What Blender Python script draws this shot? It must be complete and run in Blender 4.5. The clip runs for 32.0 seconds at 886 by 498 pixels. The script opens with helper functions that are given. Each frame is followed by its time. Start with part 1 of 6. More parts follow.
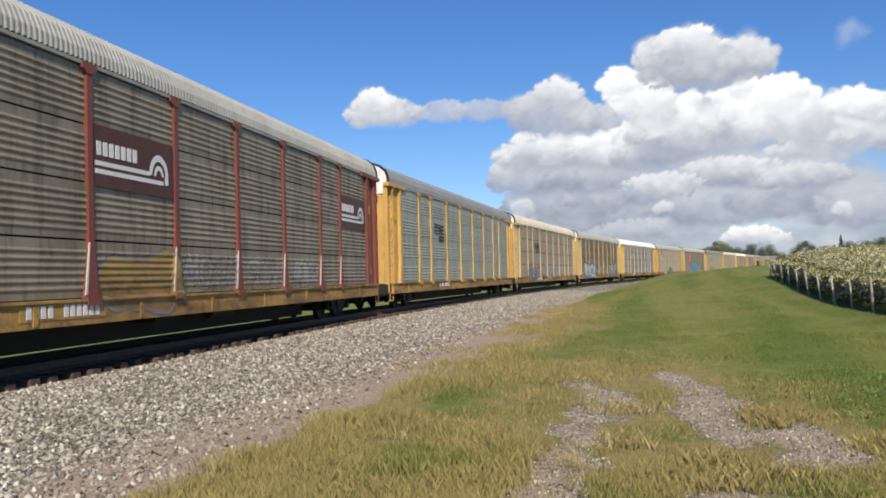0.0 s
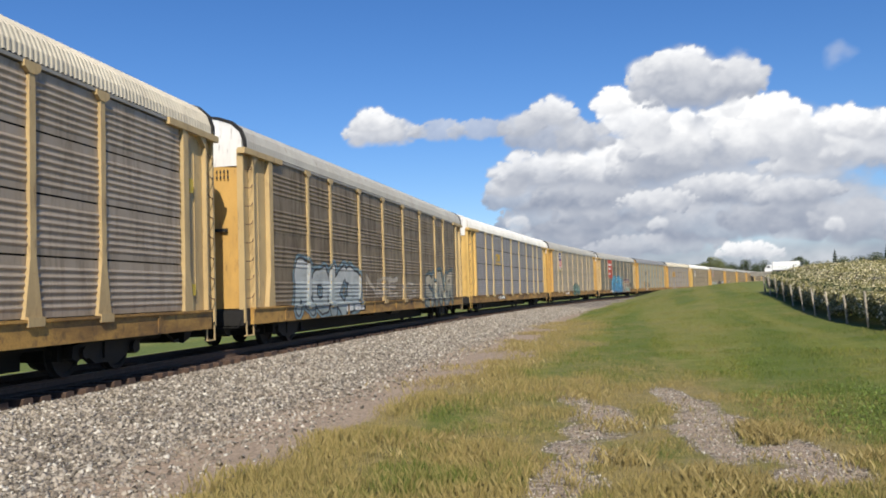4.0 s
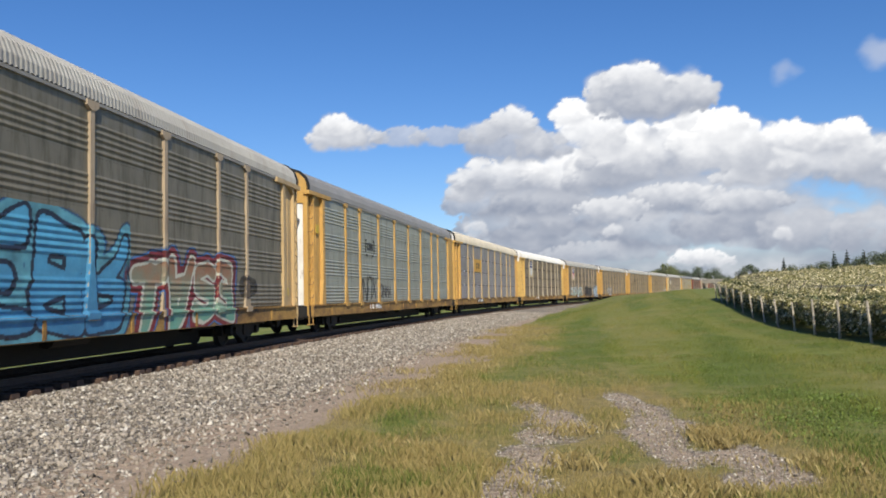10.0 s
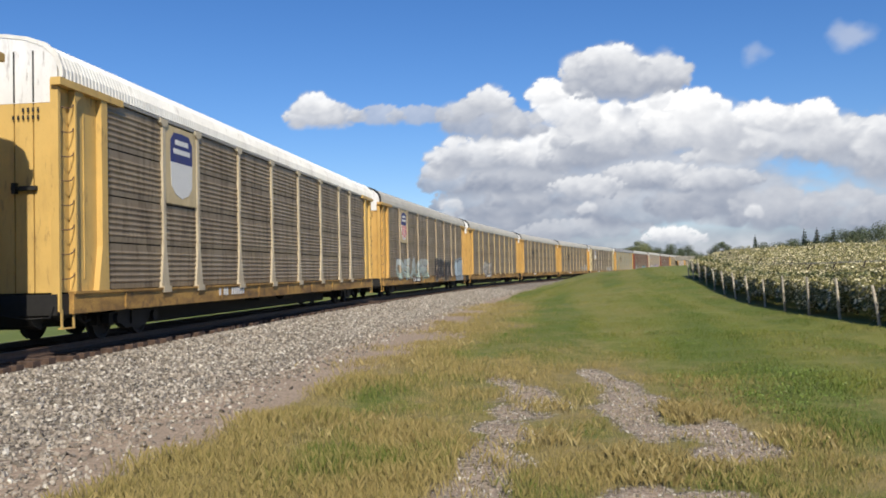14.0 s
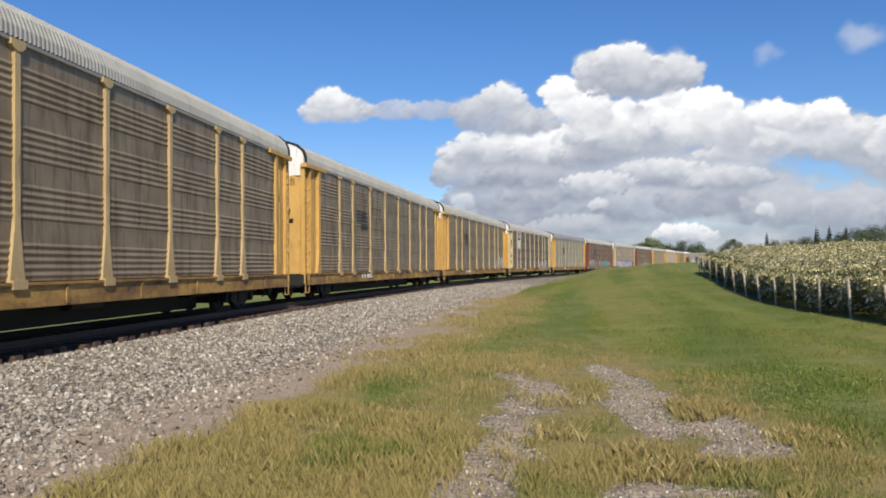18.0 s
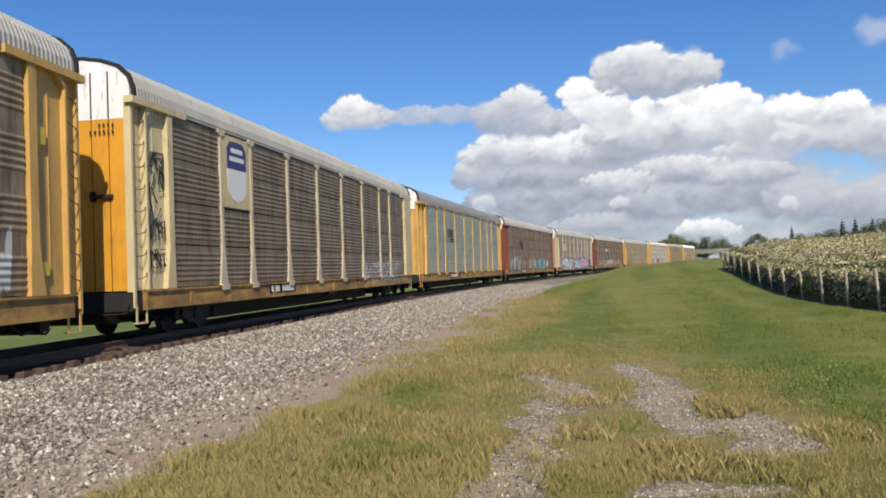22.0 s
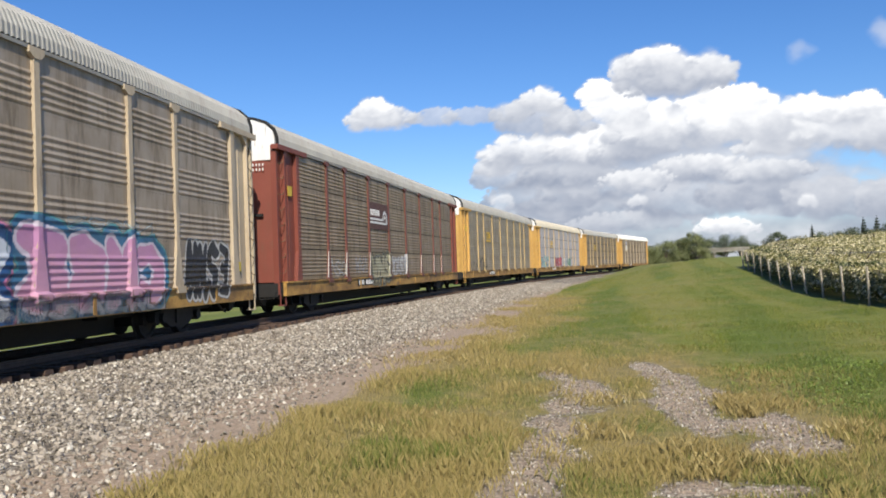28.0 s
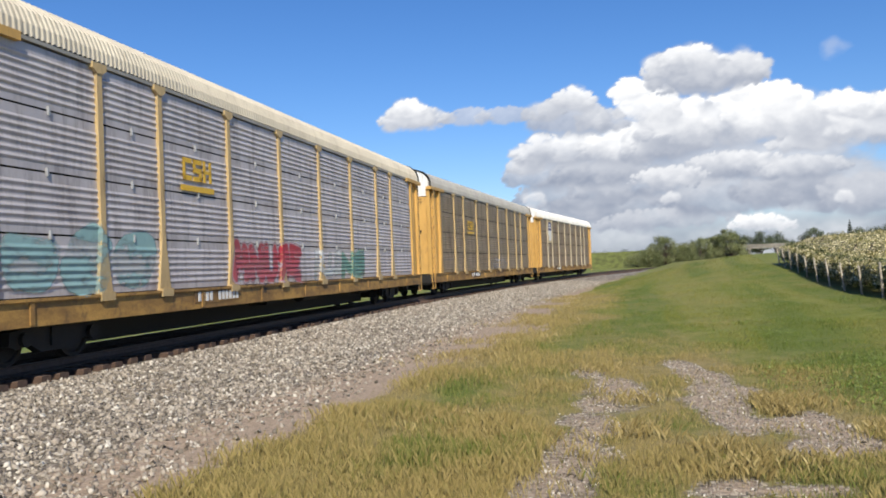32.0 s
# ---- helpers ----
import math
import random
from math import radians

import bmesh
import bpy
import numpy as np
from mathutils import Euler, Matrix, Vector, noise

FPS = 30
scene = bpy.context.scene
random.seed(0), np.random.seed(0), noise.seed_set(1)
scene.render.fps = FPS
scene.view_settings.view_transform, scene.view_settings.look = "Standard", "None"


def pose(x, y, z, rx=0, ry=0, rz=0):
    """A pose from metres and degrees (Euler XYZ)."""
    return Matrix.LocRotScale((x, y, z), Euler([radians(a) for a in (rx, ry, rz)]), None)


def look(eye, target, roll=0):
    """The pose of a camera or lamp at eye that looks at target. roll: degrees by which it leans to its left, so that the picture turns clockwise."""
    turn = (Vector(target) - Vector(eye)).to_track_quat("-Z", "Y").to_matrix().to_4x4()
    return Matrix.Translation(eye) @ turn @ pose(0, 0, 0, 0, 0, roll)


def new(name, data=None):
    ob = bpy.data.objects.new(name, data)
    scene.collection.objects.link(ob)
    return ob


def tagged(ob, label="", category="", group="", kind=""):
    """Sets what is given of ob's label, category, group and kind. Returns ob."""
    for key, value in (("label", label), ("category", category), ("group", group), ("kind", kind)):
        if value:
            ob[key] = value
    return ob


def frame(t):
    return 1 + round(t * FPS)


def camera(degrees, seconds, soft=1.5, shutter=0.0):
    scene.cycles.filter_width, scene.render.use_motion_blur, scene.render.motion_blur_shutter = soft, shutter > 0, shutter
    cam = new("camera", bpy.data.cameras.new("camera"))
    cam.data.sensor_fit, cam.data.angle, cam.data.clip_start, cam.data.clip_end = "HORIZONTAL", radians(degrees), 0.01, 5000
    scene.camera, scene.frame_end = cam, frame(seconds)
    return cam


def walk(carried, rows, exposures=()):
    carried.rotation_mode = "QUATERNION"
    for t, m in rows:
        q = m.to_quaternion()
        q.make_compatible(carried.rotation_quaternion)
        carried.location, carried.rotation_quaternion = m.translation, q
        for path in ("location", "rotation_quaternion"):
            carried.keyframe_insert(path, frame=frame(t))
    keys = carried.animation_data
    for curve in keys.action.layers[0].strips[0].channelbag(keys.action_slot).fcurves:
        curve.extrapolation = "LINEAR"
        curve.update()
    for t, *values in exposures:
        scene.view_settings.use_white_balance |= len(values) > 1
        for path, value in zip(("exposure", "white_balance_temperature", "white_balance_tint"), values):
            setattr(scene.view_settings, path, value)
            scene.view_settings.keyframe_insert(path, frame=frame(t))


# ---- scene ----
# ---- the camera ----
EYE = 1.253
cam = camera(54.38, 32.0, soft=1.8, shutter=0.0)
PATH = [
    (0, 1.79, 1.84, 1.58), (0.5, 2.14, 2.07, 1.73), (1, 1.88, 2.05, 1.93), (1.5, 1.80, 2.18, 2.02),
    (2, 1.60, 2.39, 2.08), (2.5, 1.31, 2.68, 2.08), (3, 0.96, 2.67, 2.11), (3.5, 1.21, 2.83, 1.94),
    (5.5, 1.87, 3.11, 1.59), (6, 2.05, 3.26, 1.47), (6.5, 2.17, 3.12, 1.70), (7, 2.21, 3.15, 1.69),
    (7.5, 2.22, 3.20, 1.66), (8, 1.55, 3.60, 1.84), (8.5, 1.03, 3.68, 1.90), (9, 0.74, 3.75, 1.88),
    (9.5, -0.15, 3.72, 2.00), (10, -1.44, 3.13, 1.21), (10.5, -1.53, 2.18, 0.54), (11, -0.88, 2.55, 0.87),
    (11.5, 0.69, 2.30, 1.40), (12, 0.19, 2.26, 1.58), (12.5, -0.87, 2.53, 1.91), (13, -1.62, 2.34, 1.47),
    (13.5, -2.87, 1.76, 1.27), (14, -3.10, 1.58, 1.24), (14.5, -2.59, 1.84, 0.92), (16.5, -2.68, 1.56, 0.84),
    (17, -2.57, 1.35, 0.68), (17.5, -2.59, 1.17, 0.54), (18, -2.44, 1.17, 0.51), (18.5, -2.24, 1.08, 0.74),
    (19, -1.31, 1.21, 0.90), (19.5, -0.28, 1.57, 1.39), (20, -0.29, 1.91, 1.79), (20.5, -0.29, 1.81, 1.75),
    (21, -0.21, 1.55, 1.85), (21.5, -0.67, 1.39, 1.89), (22, -0.95, 1.37, 1.98), (22.5, -1.36, 1.42, 2.05),
    (23, -1.26, 1.60, 2.05), (23.5, -0.94, 1.64, 1.84), (24, -1.00, 1.45, 1.91), (24.5, -0.68, 1.39, 2.03),
    (25, -0.54, 1.56, 2.11), (25.5, -0.37, 1.64, 1.96), (27.5, 0.30, 1.45, 1.96), (28, 0.20, 1.33, 2.05),
    (28.5, 0.31, 1.35, 2.26), (29, 0.73, 1.30, 2.35), (29.5, 0.88, 1.18, 2.37), (30, 1.04, 1.22, 2.29),
    (30.5, 1.18, 1.10, 2.38), (31, 1.41, 1.05, 2.32), (31.5, 1.87, 1.00, 2.29), (32, 2.30, 1.30, 2.34),
]
walk(cam, [(t, pose(0, 0, EYE, 90 + p, r, y)) for t, y, p, r in PATH], exposures=[(0.0, 0.18), (14.5, 0.15), (25.5, 0.16), (27.5, 0.34), (30.0, 0.34), (32.0, 0.28)])

# ---- the track's line: s runs along it, away from the viewer ----
S = np.arange(-700.0, 1100.0, 1.0)
SC = np.clip(S, -30, 205)
PSI = math.radians(7.1) + 2.0345e-3 * SC + 0.475e-6 * SC ** 2 - 1.7577e-8 * np.maximum(SC, 0) ** 3
TX = np.concatenate([[0], np.cumsum((np.sin(PSI[1:]) + np.sin(PSI[:-1])) / 2)])
TY = np.concatenate([[0], np.cumsum((np.cos(PSI[1:]) + np.cos(PSI[:-1])) / 2)])
i0 = int(np.argmin(abs(S)))
TX += -9.85 * math.cos(PSI[i0]) - TX[i0]
TY += 9.85 * math.sin(PSI[i0]) - TY[i0]


def on_track(s, u=0.0):
    """The place u metres to the right of the track's middle, at s."""
    x, y, a = np.interp(s, S, TX), np.interp(s, S, TY), np.interp(s, S, PSI)
    return x + u * np.cos(a), y - u * np.sin(a), a


def to_track(x, y):
    """s and u of places in the plan."""
    x, y = np.asarray(x, float).ravel(), np.asarray(y, float).ravel()
    s, u = np.empty_like(x), np.empty_like(x)
    for a in range(0, len(x), 4000):
        d = (x[a:a + 4000, None] - TX[None, ::4]) ** 2 + (y[a:a + 4000, None] - TY[None, ::4]) ** 2
        k = np.clip(d.argmin(1) * 4, 0, len(S) - 1)
        dx, dy = x[a:a + 4000] - TX[k], y[a:a + 4000] - TY[k]
        s[a:a + 4000] = S[k] + dx * np.sin(PSI[k]) + dy * np.cos(PSI[k])
        u[a:a + 4000] = dx * np.cos(PSI[k]) - dy * np.sin(PSI[k])
    return s, u


# ---- sky, sun ----
SUN_AZ, SUN_EL = math.radians(170.0), math.radians(41)
world = bpy.data.worlds.new("sky")
scene.world = world
world.use_nodes = True
wn = world.node_tree.nodes
sky = wn.new("ShaderNodeTexSky")
sky.sky_type, sky.sun_disc = "NISHITA", False
sky.sun_elevation, sky.sun_rotation = SUN_EL, SUN_AZ
sky.air_density, sky.dust_density, sky.ozone_density = 1.0, 0.2, 3.5
wn["Background"].inputs[1].default_value = 0.088
deep = wn.new("ShaderNodeHueSaturation")
deep.inputs["Saturation"].default_value = 1.22
world.node_tree.links.new(sky.outputs[0], deep.inputs["Color"])
tint = wn.new("ShaderNodeMix")
tint.data_type, tint.blend_type = "RGBA", "MULTIPLY"
tint.inputs[0].default_value = 1.0
tint.inputs[7].default_value = (0.89, 0.97, 1.20, 1)
world.node_tree.links.new(deep.outputs[0], tint.inputs[6])
world.node_tree.links.new(tint.outputs[2], wn["Background"].inputs[0])
sun = new("sun", bpy.data.lights.new("sun", "SUN"))
sun.data.energy, sun.data.angle, sun.data.color = 5.0, radians(0.55), (1.0, 0.92, 0.78)
sun_way = Vector((math.sin(SUN_AZ) * math.cos(SUN_EL), math.cos(SUN_AZ) * math.cos(SUN_EL), math.sin(SUN_EL)))
sun.matrix_world = look(sun_way * 100, (0, 0, 0))


# ---- noise and mesh helpers ----
def lattice_noise(x, y, seed, octaves=5, gain=0.5):
    """Soft noise between about -1 and 1, over arrays."""
    rng = np.random.RandomState(seed)
    out, amp, tot = np.zeros_like(x, dtype=float), 1.0, 0.0
    for o in range(octaves):
        g = rng.rand(256, 256) * 2 - 1
        fx, fy = x * 2 ** o + o * 17.3, y * 2 ** o + o * 9.1
        ix, iy = np.floor(fx).astype(int), np.floor(fy).astype(int)
        tx, ty = fx - ix, fy - iy
        tx, ty = tx * tx * (3 - 2 * tx), ty * ty * (3 - 2 * ty)
        a, b = g[ix & 255, iy & 255], g[(ix + 1) & 255, iy & 255]
        c, d = g[ix & 255, (iy + 1) & 255], g[(ix + 1) & 255, (iy + 1) & 255]
        out += amp * ((a * (1 - tx) + b * tx) * (1 - ty) + (c * (1 - tx) + d * tx) * ty)
        tot += amp
        amp *= gain
    return out / tot


def ramp(x, a, b):
    t = np.clip((x - a) / (b - a), 0, 1)
    return t * t * (3 - 2 * t)


class Shape:
    """Gathers vertices and faces for one mesh."""

    def __init__(self):
        self.v, self.f = [], []

    def add(self, verts, faces):
        n = len(self.v)
        self.v += [tuple(p) for p in verts]
        self.f += [tuple(n + i for i in f) for f in faces]
        return self

    def box(self, x0, x1, y0, y1, z0, z1):
        return self.add([(x, y, z) for x in (x0, x1) for y in (y0, y1) for z in (z0, z1)],
                        [(0, 1, 3, 2), (4, 6, 7, 5), (0, 4, 5, 1), (2, 3, 7, 6), (0, 2, 6, 4), (1, 5, 7, 3)])

    def slab(self, outline, y0, y1):
        """An outline in x and z, from y0 (outer) to y1."""
        n = len(outline)
        v = [(x, y0, z) for x, z in outline] + [(x, y1, z) for x, z in outline]
        f = [tuple(range(n)), tuple(range(2 * n - 1, n - 1, -1))]
        f += [(i, n + i, n + (i + 1) % n, (i + 1) % n) for i in range(n)]
        return self.add(v, f)

    def tube(self, points, r, sides=6):
        pts = [Vector(p) for p in points]
        v, f = [], []
        for i, p in enumerate(pts):
            way = (pts[min(i + 1, len(pts) - 1)] - pts[max(i - 1, 0)]).normalized()
            a = way.orthogonal().normalized()
            b = way.cross(a)
            rr = r[i] if isinstance(r, (list, tuple)) else r
            v += [p + (a * math.cos(k * 2 * math.pi / sides) + b * math.sin(k * 2 * math.pi / sides)) * rr for k in range(sides)]
        for i in range(len(pts) - 1):
            f += [(i * sides + k, i * sides + (k + 1) % sides, (i + 1) * sides + (k + 1) % sides, (i + 1) * sides + k) for k in range(sides)]
        f += [tuple(range(sides))[::-1], tuple(range((len(pts) - 1) * sides, len(pts) * sides))]
        return self.add(v, f)

    def grid(self, rows):
        """Quads between rows of points of equal length."""
        n, m = len(rows), len(rows[0])
        return self.add([p for r in rows for p in r],
                        [(i * m + j, i * m + j + 1, (i + 1) * m + j + 1, (i + 1) * m + j) for i in range(n - 1) for j in range(m - 1)])

    def mesh(self, name, material=None, smooth=False):
        me = bpy.data.meshes.new(name)
        me.from_pydata([tuple(p) for p in self.v], [], self.f)
        bm = bmesh.new()
        bm.from_mesh(me)
        bmesh.ops.recalc_face_normals(bm, faces=bm.faces)
        bm.to_mesh(me)
        bm.free()
        me.materials.append(material)
        if smooth:
            me.polygons.foreach_set("use_smooth", [True] * len(me.polygons))
        return me


def part(name, mesh, parent, material=None, at=None, label=""):
    """One mesh object under a thing or a part; its own material where one is given."""
    ob = new(name, mesh)
    ob.parent = parent
    if at is not None:
        ob.matrix_basis = at if isinstance(at, Matrix) else Matrix.Translation(at)
    if material is not None:
        if not mesh.materials:
            mesh.materials.append(None)
        ob.material_slots[0].link = "OBJECT"
        ob.material_slots[0].material = material
    if label:
        ob["label"] = label
    return ob


def quick_mesh(name, verts, faces, material):
    me = bpy.data.meshes.new(name)
    me.from_pydata(verts, [], faces)
    me.materials.append(material)
    return me


def array_mesh(name, v, f, material):
    me = bpy.data.meshes.new(name)
    me.vertices.add(len(v))
    me.vertices.foreach_set("co", np.asarray(v, np.float32).ravel())
    m = f.shape[1]
    me.loops.add(f.size)
    me.loops.foreach_set("vertex_index", f.ravel().astype(np.int32))
    me.polygons.add(len(f))
    me.polygons.foreach_set("loop_start", np.arange(len(f), dtype=np.int32) * m)
    me.update(calc_edges=True)
    me.materials.append(material)
    return me


# ---- materials ----
class Nodes:
    def __init__(self, name):
        self.mat = bpy.data.materials.new(name)
        self.mat.use_nodes = True
        self.t = self.mat.node_tree
        self.bsdf = self.t.nodes["Principled BSDF"]

    def put(self, socket, value):
        if isinstance(value, bpy.types.NodeSocket):
            self.t.links.new(value, socket)
        elif isinstance(value, (tuple, list)) and socket.type == "RGBA":
            socket.default_value = (*value, 1) if len(value) == 3 else value
        else:
            socket.default_value = value

    def node(self, kind, props=None, **ins):
        n = self.t.nodes.new(kind)
        props = props or {}
        if "operation" in props:
            n.operation = props["operation"]
        if "interpolation_type" in props:
            n.interpolation_type = props["interpolation_type"]
        if "feature" in props:
            n.feature = props["feature"]
        if "data_type" in props:
            n.data_type = props["data_type"]
        if "attribute_name" in props:
            n.attribute_name = props["attribute_name"]
        for k, v in ins.items():
            self.put(n.inputs[int(k[1:])] if k[0] == "i" and k[1:].isdigit() else n.inputs[k.replace("_", " ")], v)
        return n

    def coord(self, which="Object", ob=None):
        n = self.node("ShaderNodeTexCoord")
        if ob is not None:
            n.object = ob
        return n.outputs[which]

    def scaled(self, vec, scale):
        return self.node("ShaderNodeMapping", i0=vec, i3=scale).outputs[0]

    def noise(self, vec, scale, detail=4.0, rough=0.55):
        return self.node("ShaderNodeTexNoise", Vector=vec, Scale=scale, Detail=detail, Roughness=rough).outputs["Fac"]

    def math(self, op, a, b=0.0, c=0.0):
        return self.node("ShaderNodeMath", {"operation": op}, i0=a, i1=b, i2=c).outputs[0]

    def between(self, v, a, b, lo=0.0, hi=1.0):
        return self.node("ShaderNodeMapRange", {"interpolation_type": "SMOOTHSTEP"}, i0=v, i1=a, i2=b, i3=lo, i4=hi).outputs[0]

    def mix(self, fac, a, b):
        n = self.node("ShaderNodeMix", {"data_type": "RGBA"})
        self.put(n.inputs[0], fac)
        self.put(n.inputs[6], a)
        self.put(n.inputs[7], b)
        return n.outputs[2]

    def out(self, color, rough=0.6, metal=0.0, bump=None, strength=0.3, distance=0.02):
        self.put(self.bsdf.inputs["Base Color"], color)
        self.put(self.bsdf.inputs["Roughness"], rough)
        self.put(self.bsdf.inputs["Metallic"], metal)
        if bump is not None:
            self.put(self.bsdf.inputs["Normal"], self.node("ShaderNodeBump", Strength=strength, Distance=distance, Height=bump).outputs[0])
        return self.mat


def paint(name, color, wear=(0.12, 0.07, 0.04), amount=0.35, rough=0.55, streak=True):
    """Old railway paint: rusty streaks, grime, small shade changes."""
    n = Nodes(name)
    c = n.coord("Object")
    big = n.noise(n.scaled(c, (1.0, 1.0, 0.25) if streak else (1, 1, 1)), 2.3, 5.0, 0.65)
    fine = n.noise(c, 38.0, 3.0)
    rnd = n.node("ShaderNodeObjectInfo").outputs["Random"]
    col = n.mix(n.between(n.noise(c, 0.9), 0.35, 0.7), tuple(v * 0.86 for v in color), color)
    col = n.mix(n.math("MULTIPLY", n.between(big, 0.47, 0.72), min(0.95, amount * 1.7)), col, tuple(0.45 * v + 0.55 * w for v, w in zip(color, wear)))
    col = n.mix(n.math("MULTIPLY", n.between(n.noise(n.scaled(c, (2.5, 2.5, 0.5)), 3.1, 6.0, 0.7), 0.56, 0.7), min(0.9, amount * 1.5)), col, wear)
    col = n.mix(n.math("MULTIPLY", n.between(fine, 0.62, 0.74), amount * 0.7), col, tuple(v * 0.6 for v in wear))
    col = n.mix(n.math("MULTIPLY", rnd, 0.10), col, tuple(v * 0.7 for v in color))
    return n.out(col, n.between(fine, 0.3, 0.7, rough - 0.08, rough + 0.15), 0.0, fine, 0.12, 0.004)


def plain(name, color, rough=0.6, metal=0.0, scale=12.0, var=0.25):
    n = Nodes(name)
    c = n.coord("Object")
    f = n.noise(c, scale, 5.0)
    return n.out(n.mix(n.between(f, 0.3, 0.7), tuple(v * (1 - var) for v in color), tuple(min(1, v * (1 + var * 0.5)) for v in color)), rough, metal, f, 0.15, 0.005)


BLACK = plain("underframe_black", (0.012, 0.011, 0.010), 0.75)
DARK = plain("dark_inside", (0.010, 0.010, 0.010), 0.9)
WHEEL = plain("wheel_steel", (0.03, 0.025, 0.022), 0.8, 0.0)
WHITE_MARK = plain("white_marking", (0.72, 0.71, 0.68), 0.6, 0.0, 40.0, 0.3)
BLACK_MARK = plain("black_marking", (0.018, 0.018, 0.02), 0.6, 0.0, 30.0, 0.4)
TIE = plain("tie_wood", (0.085, 0.052, 0.036), 0.9, 0.0, 9.0, 0.5)
CLIP = plain("clip_steel", (0.36, 0.37, 0.38), 0.5, 0.2)
RAIL = plain("rail_steel", (0.10, 0.065, 0.05), 0.6, 0.3)


def panel_steel(name, car, base, grime, amount):
    """Galvanised corrugated steel, weathered."""
    base, grime = [(c[0] * 1.40, c[1] * 1.16, c[2] * 0.84) for c in (base, grime)]
    n = Nodes(name)
    cc = n.coord("Object", car)
    rnd = n.node("ShaderNodeObjectInfo").outputs["Random"]
    streak = n.noise(n.scaled(cc, (2.4, 1.0, 0.42)), 1.7, 6.0, 0.7)
    blotch = n.noise(n.scaled(cc, (0.7, 1, 0.8)), 1.3, 4.0, 0.6)
    fine = n.noise(n.scaled(cc, (1.0, 1.0, 4.0)), 14.0, 4.0, 0.6)
    col = n.mix(n.math("MULTIPLY", rnd, 0.35), base, tuple(v * 0.72 for v in base))
    col = n.mix(n.math("MULTIPLY", n.between(blotch, 0.35, 0.7), amount), col, grime)
    col = n.mix(n.math("MULTIPLY", n.between(streak, 0.45, 0.70), min(1.0, amount * 1.25)), col, tuple(v * 0.55 for v in grime))
    col = n.mix(n.math("MULTIPLY", n.between(fine, 0.55, 0.8), 0.18), col, tuple(min(1, v * 1.5) for v in base))
    # flats between the ribs go darker, the marked ridges paler in patches
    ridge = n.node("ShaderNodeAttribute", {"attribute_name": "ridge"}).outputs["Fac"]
    ridge_pale = n.math("MULTIPLY", ridge, n.between(n.noise(n.scaled(cc, (0.8, 1, 1.2)), 2.0, 4.0, 0.6), 0.25, 0.7, 0.25, 0.85))
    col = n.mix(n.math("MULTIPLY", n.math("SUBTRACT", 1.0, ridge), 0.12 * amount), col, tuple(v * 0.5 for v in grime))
    col = n.mix(n.math("MULTIPLY", ridge_pale, 0.25 + 0.4 * amount), col, tuple(min(1, v * 1.25) for v in base))
    return n.out(col, n.between(streak, 0.3, 0.7, 0.42, 0.62), 0.25, fine, 0.08, 0.003)


def ground_material():
    n = Nodes("meadow_and_gravel")
    c = n.coord("Object")
    at = n.node("ShaderNodeAttribute", {"attribute_name": "cover"})
    sep = n.node("ShaderNodeSeparateColor", i0=at.outputs["Color"])
    n1, n2, n3 = n.noise(c, 0.35, 5.0), n.noise(c, 2.2, 6.0, 0.65), n.noise(c, 22.0, 4.0, 0.7)
    mown = at.outputs["Alpha"]
    green = n.mix(n.between(n2, 0.35, 0.65), (0.105, 0.130, 0.013), (0.165, 0.182, 0.024))
    green = n.mix(n.math("MULTIPLY", n.between(mown, 0.52, 0.68), 0.7), green, (0.185, 0.185, 0.040))
    green = n.mix(n.math("MULTIPLY", n.between(mown, 0.46, 0.32), 0.55), green, (0.070, 0.115, 0.011))
    green = n.mix(n.math("MULTIPLY", n.between(n3, 0.45, 0.7), 0.5), green, (0.155, 0.165, 0.035))
    green = n.mix(n.math("MULTIPLY", n.between(n1, 0.52, 0.66), 0.5), green, (0.075, 0.115, 0.013))
    dry = n.mix(n.between(n2, 0.3, 0.65), (0.15, 0.128, 0.038), (0.24, 0.19, 0.075))
    dry = n.mix(n.math("MULTIPLY", n.between(n3, 0.45, 0.7), 0.6), dry, (0.36, 0.27, 0.12))
    dryness = n.between(n.math("ADD", sep.outputs[1], n.math("MULTIPLY", n.math("SUBTRACT", n2, 0.5), 1.1)), 0.2, 1.0)
    grass = n.mix(dryness, green, dry)
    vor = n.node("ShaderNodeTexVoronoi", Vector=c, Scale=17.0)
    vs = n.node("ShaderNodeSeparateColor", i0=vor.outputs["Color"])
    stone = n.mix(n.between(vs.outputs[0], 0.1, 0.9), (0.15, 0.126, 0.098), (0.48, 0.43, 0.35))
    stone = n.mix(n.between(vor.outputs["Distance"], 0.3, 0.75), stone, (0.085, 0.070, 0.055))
    dirt = n.mix(n.between(n3, 0.35, 0.65), (0.22, 0.162, 0.112), (0.40, 0.315, 0.235))
    stone = n.mix(n.between(n.math("ADD", sep.outputs[2], n.math("MULTIPLY", n.math("SUBTRACT", n2, 0.5), 0.8)), 0.35, 0.75), stone, dirt)
    edge = n.math("ADD", sep.outputs[0], n.math("ADD", n.math("MULTIPLY", n.math("SUBTRACT", n2, 0.5), 0.7), n.math("MULTIPLY", n.math("SUBTRACT", n3, 0.5), 0.5)))
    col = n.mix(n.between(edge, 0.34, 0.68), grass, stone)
    height = n.math("ADD", n3, n.math("MULTIPLY", vor.outputs["Distance"], -0.6))
    return n.out(col, 0.95, 0.0, height, 0.5, 0.05)


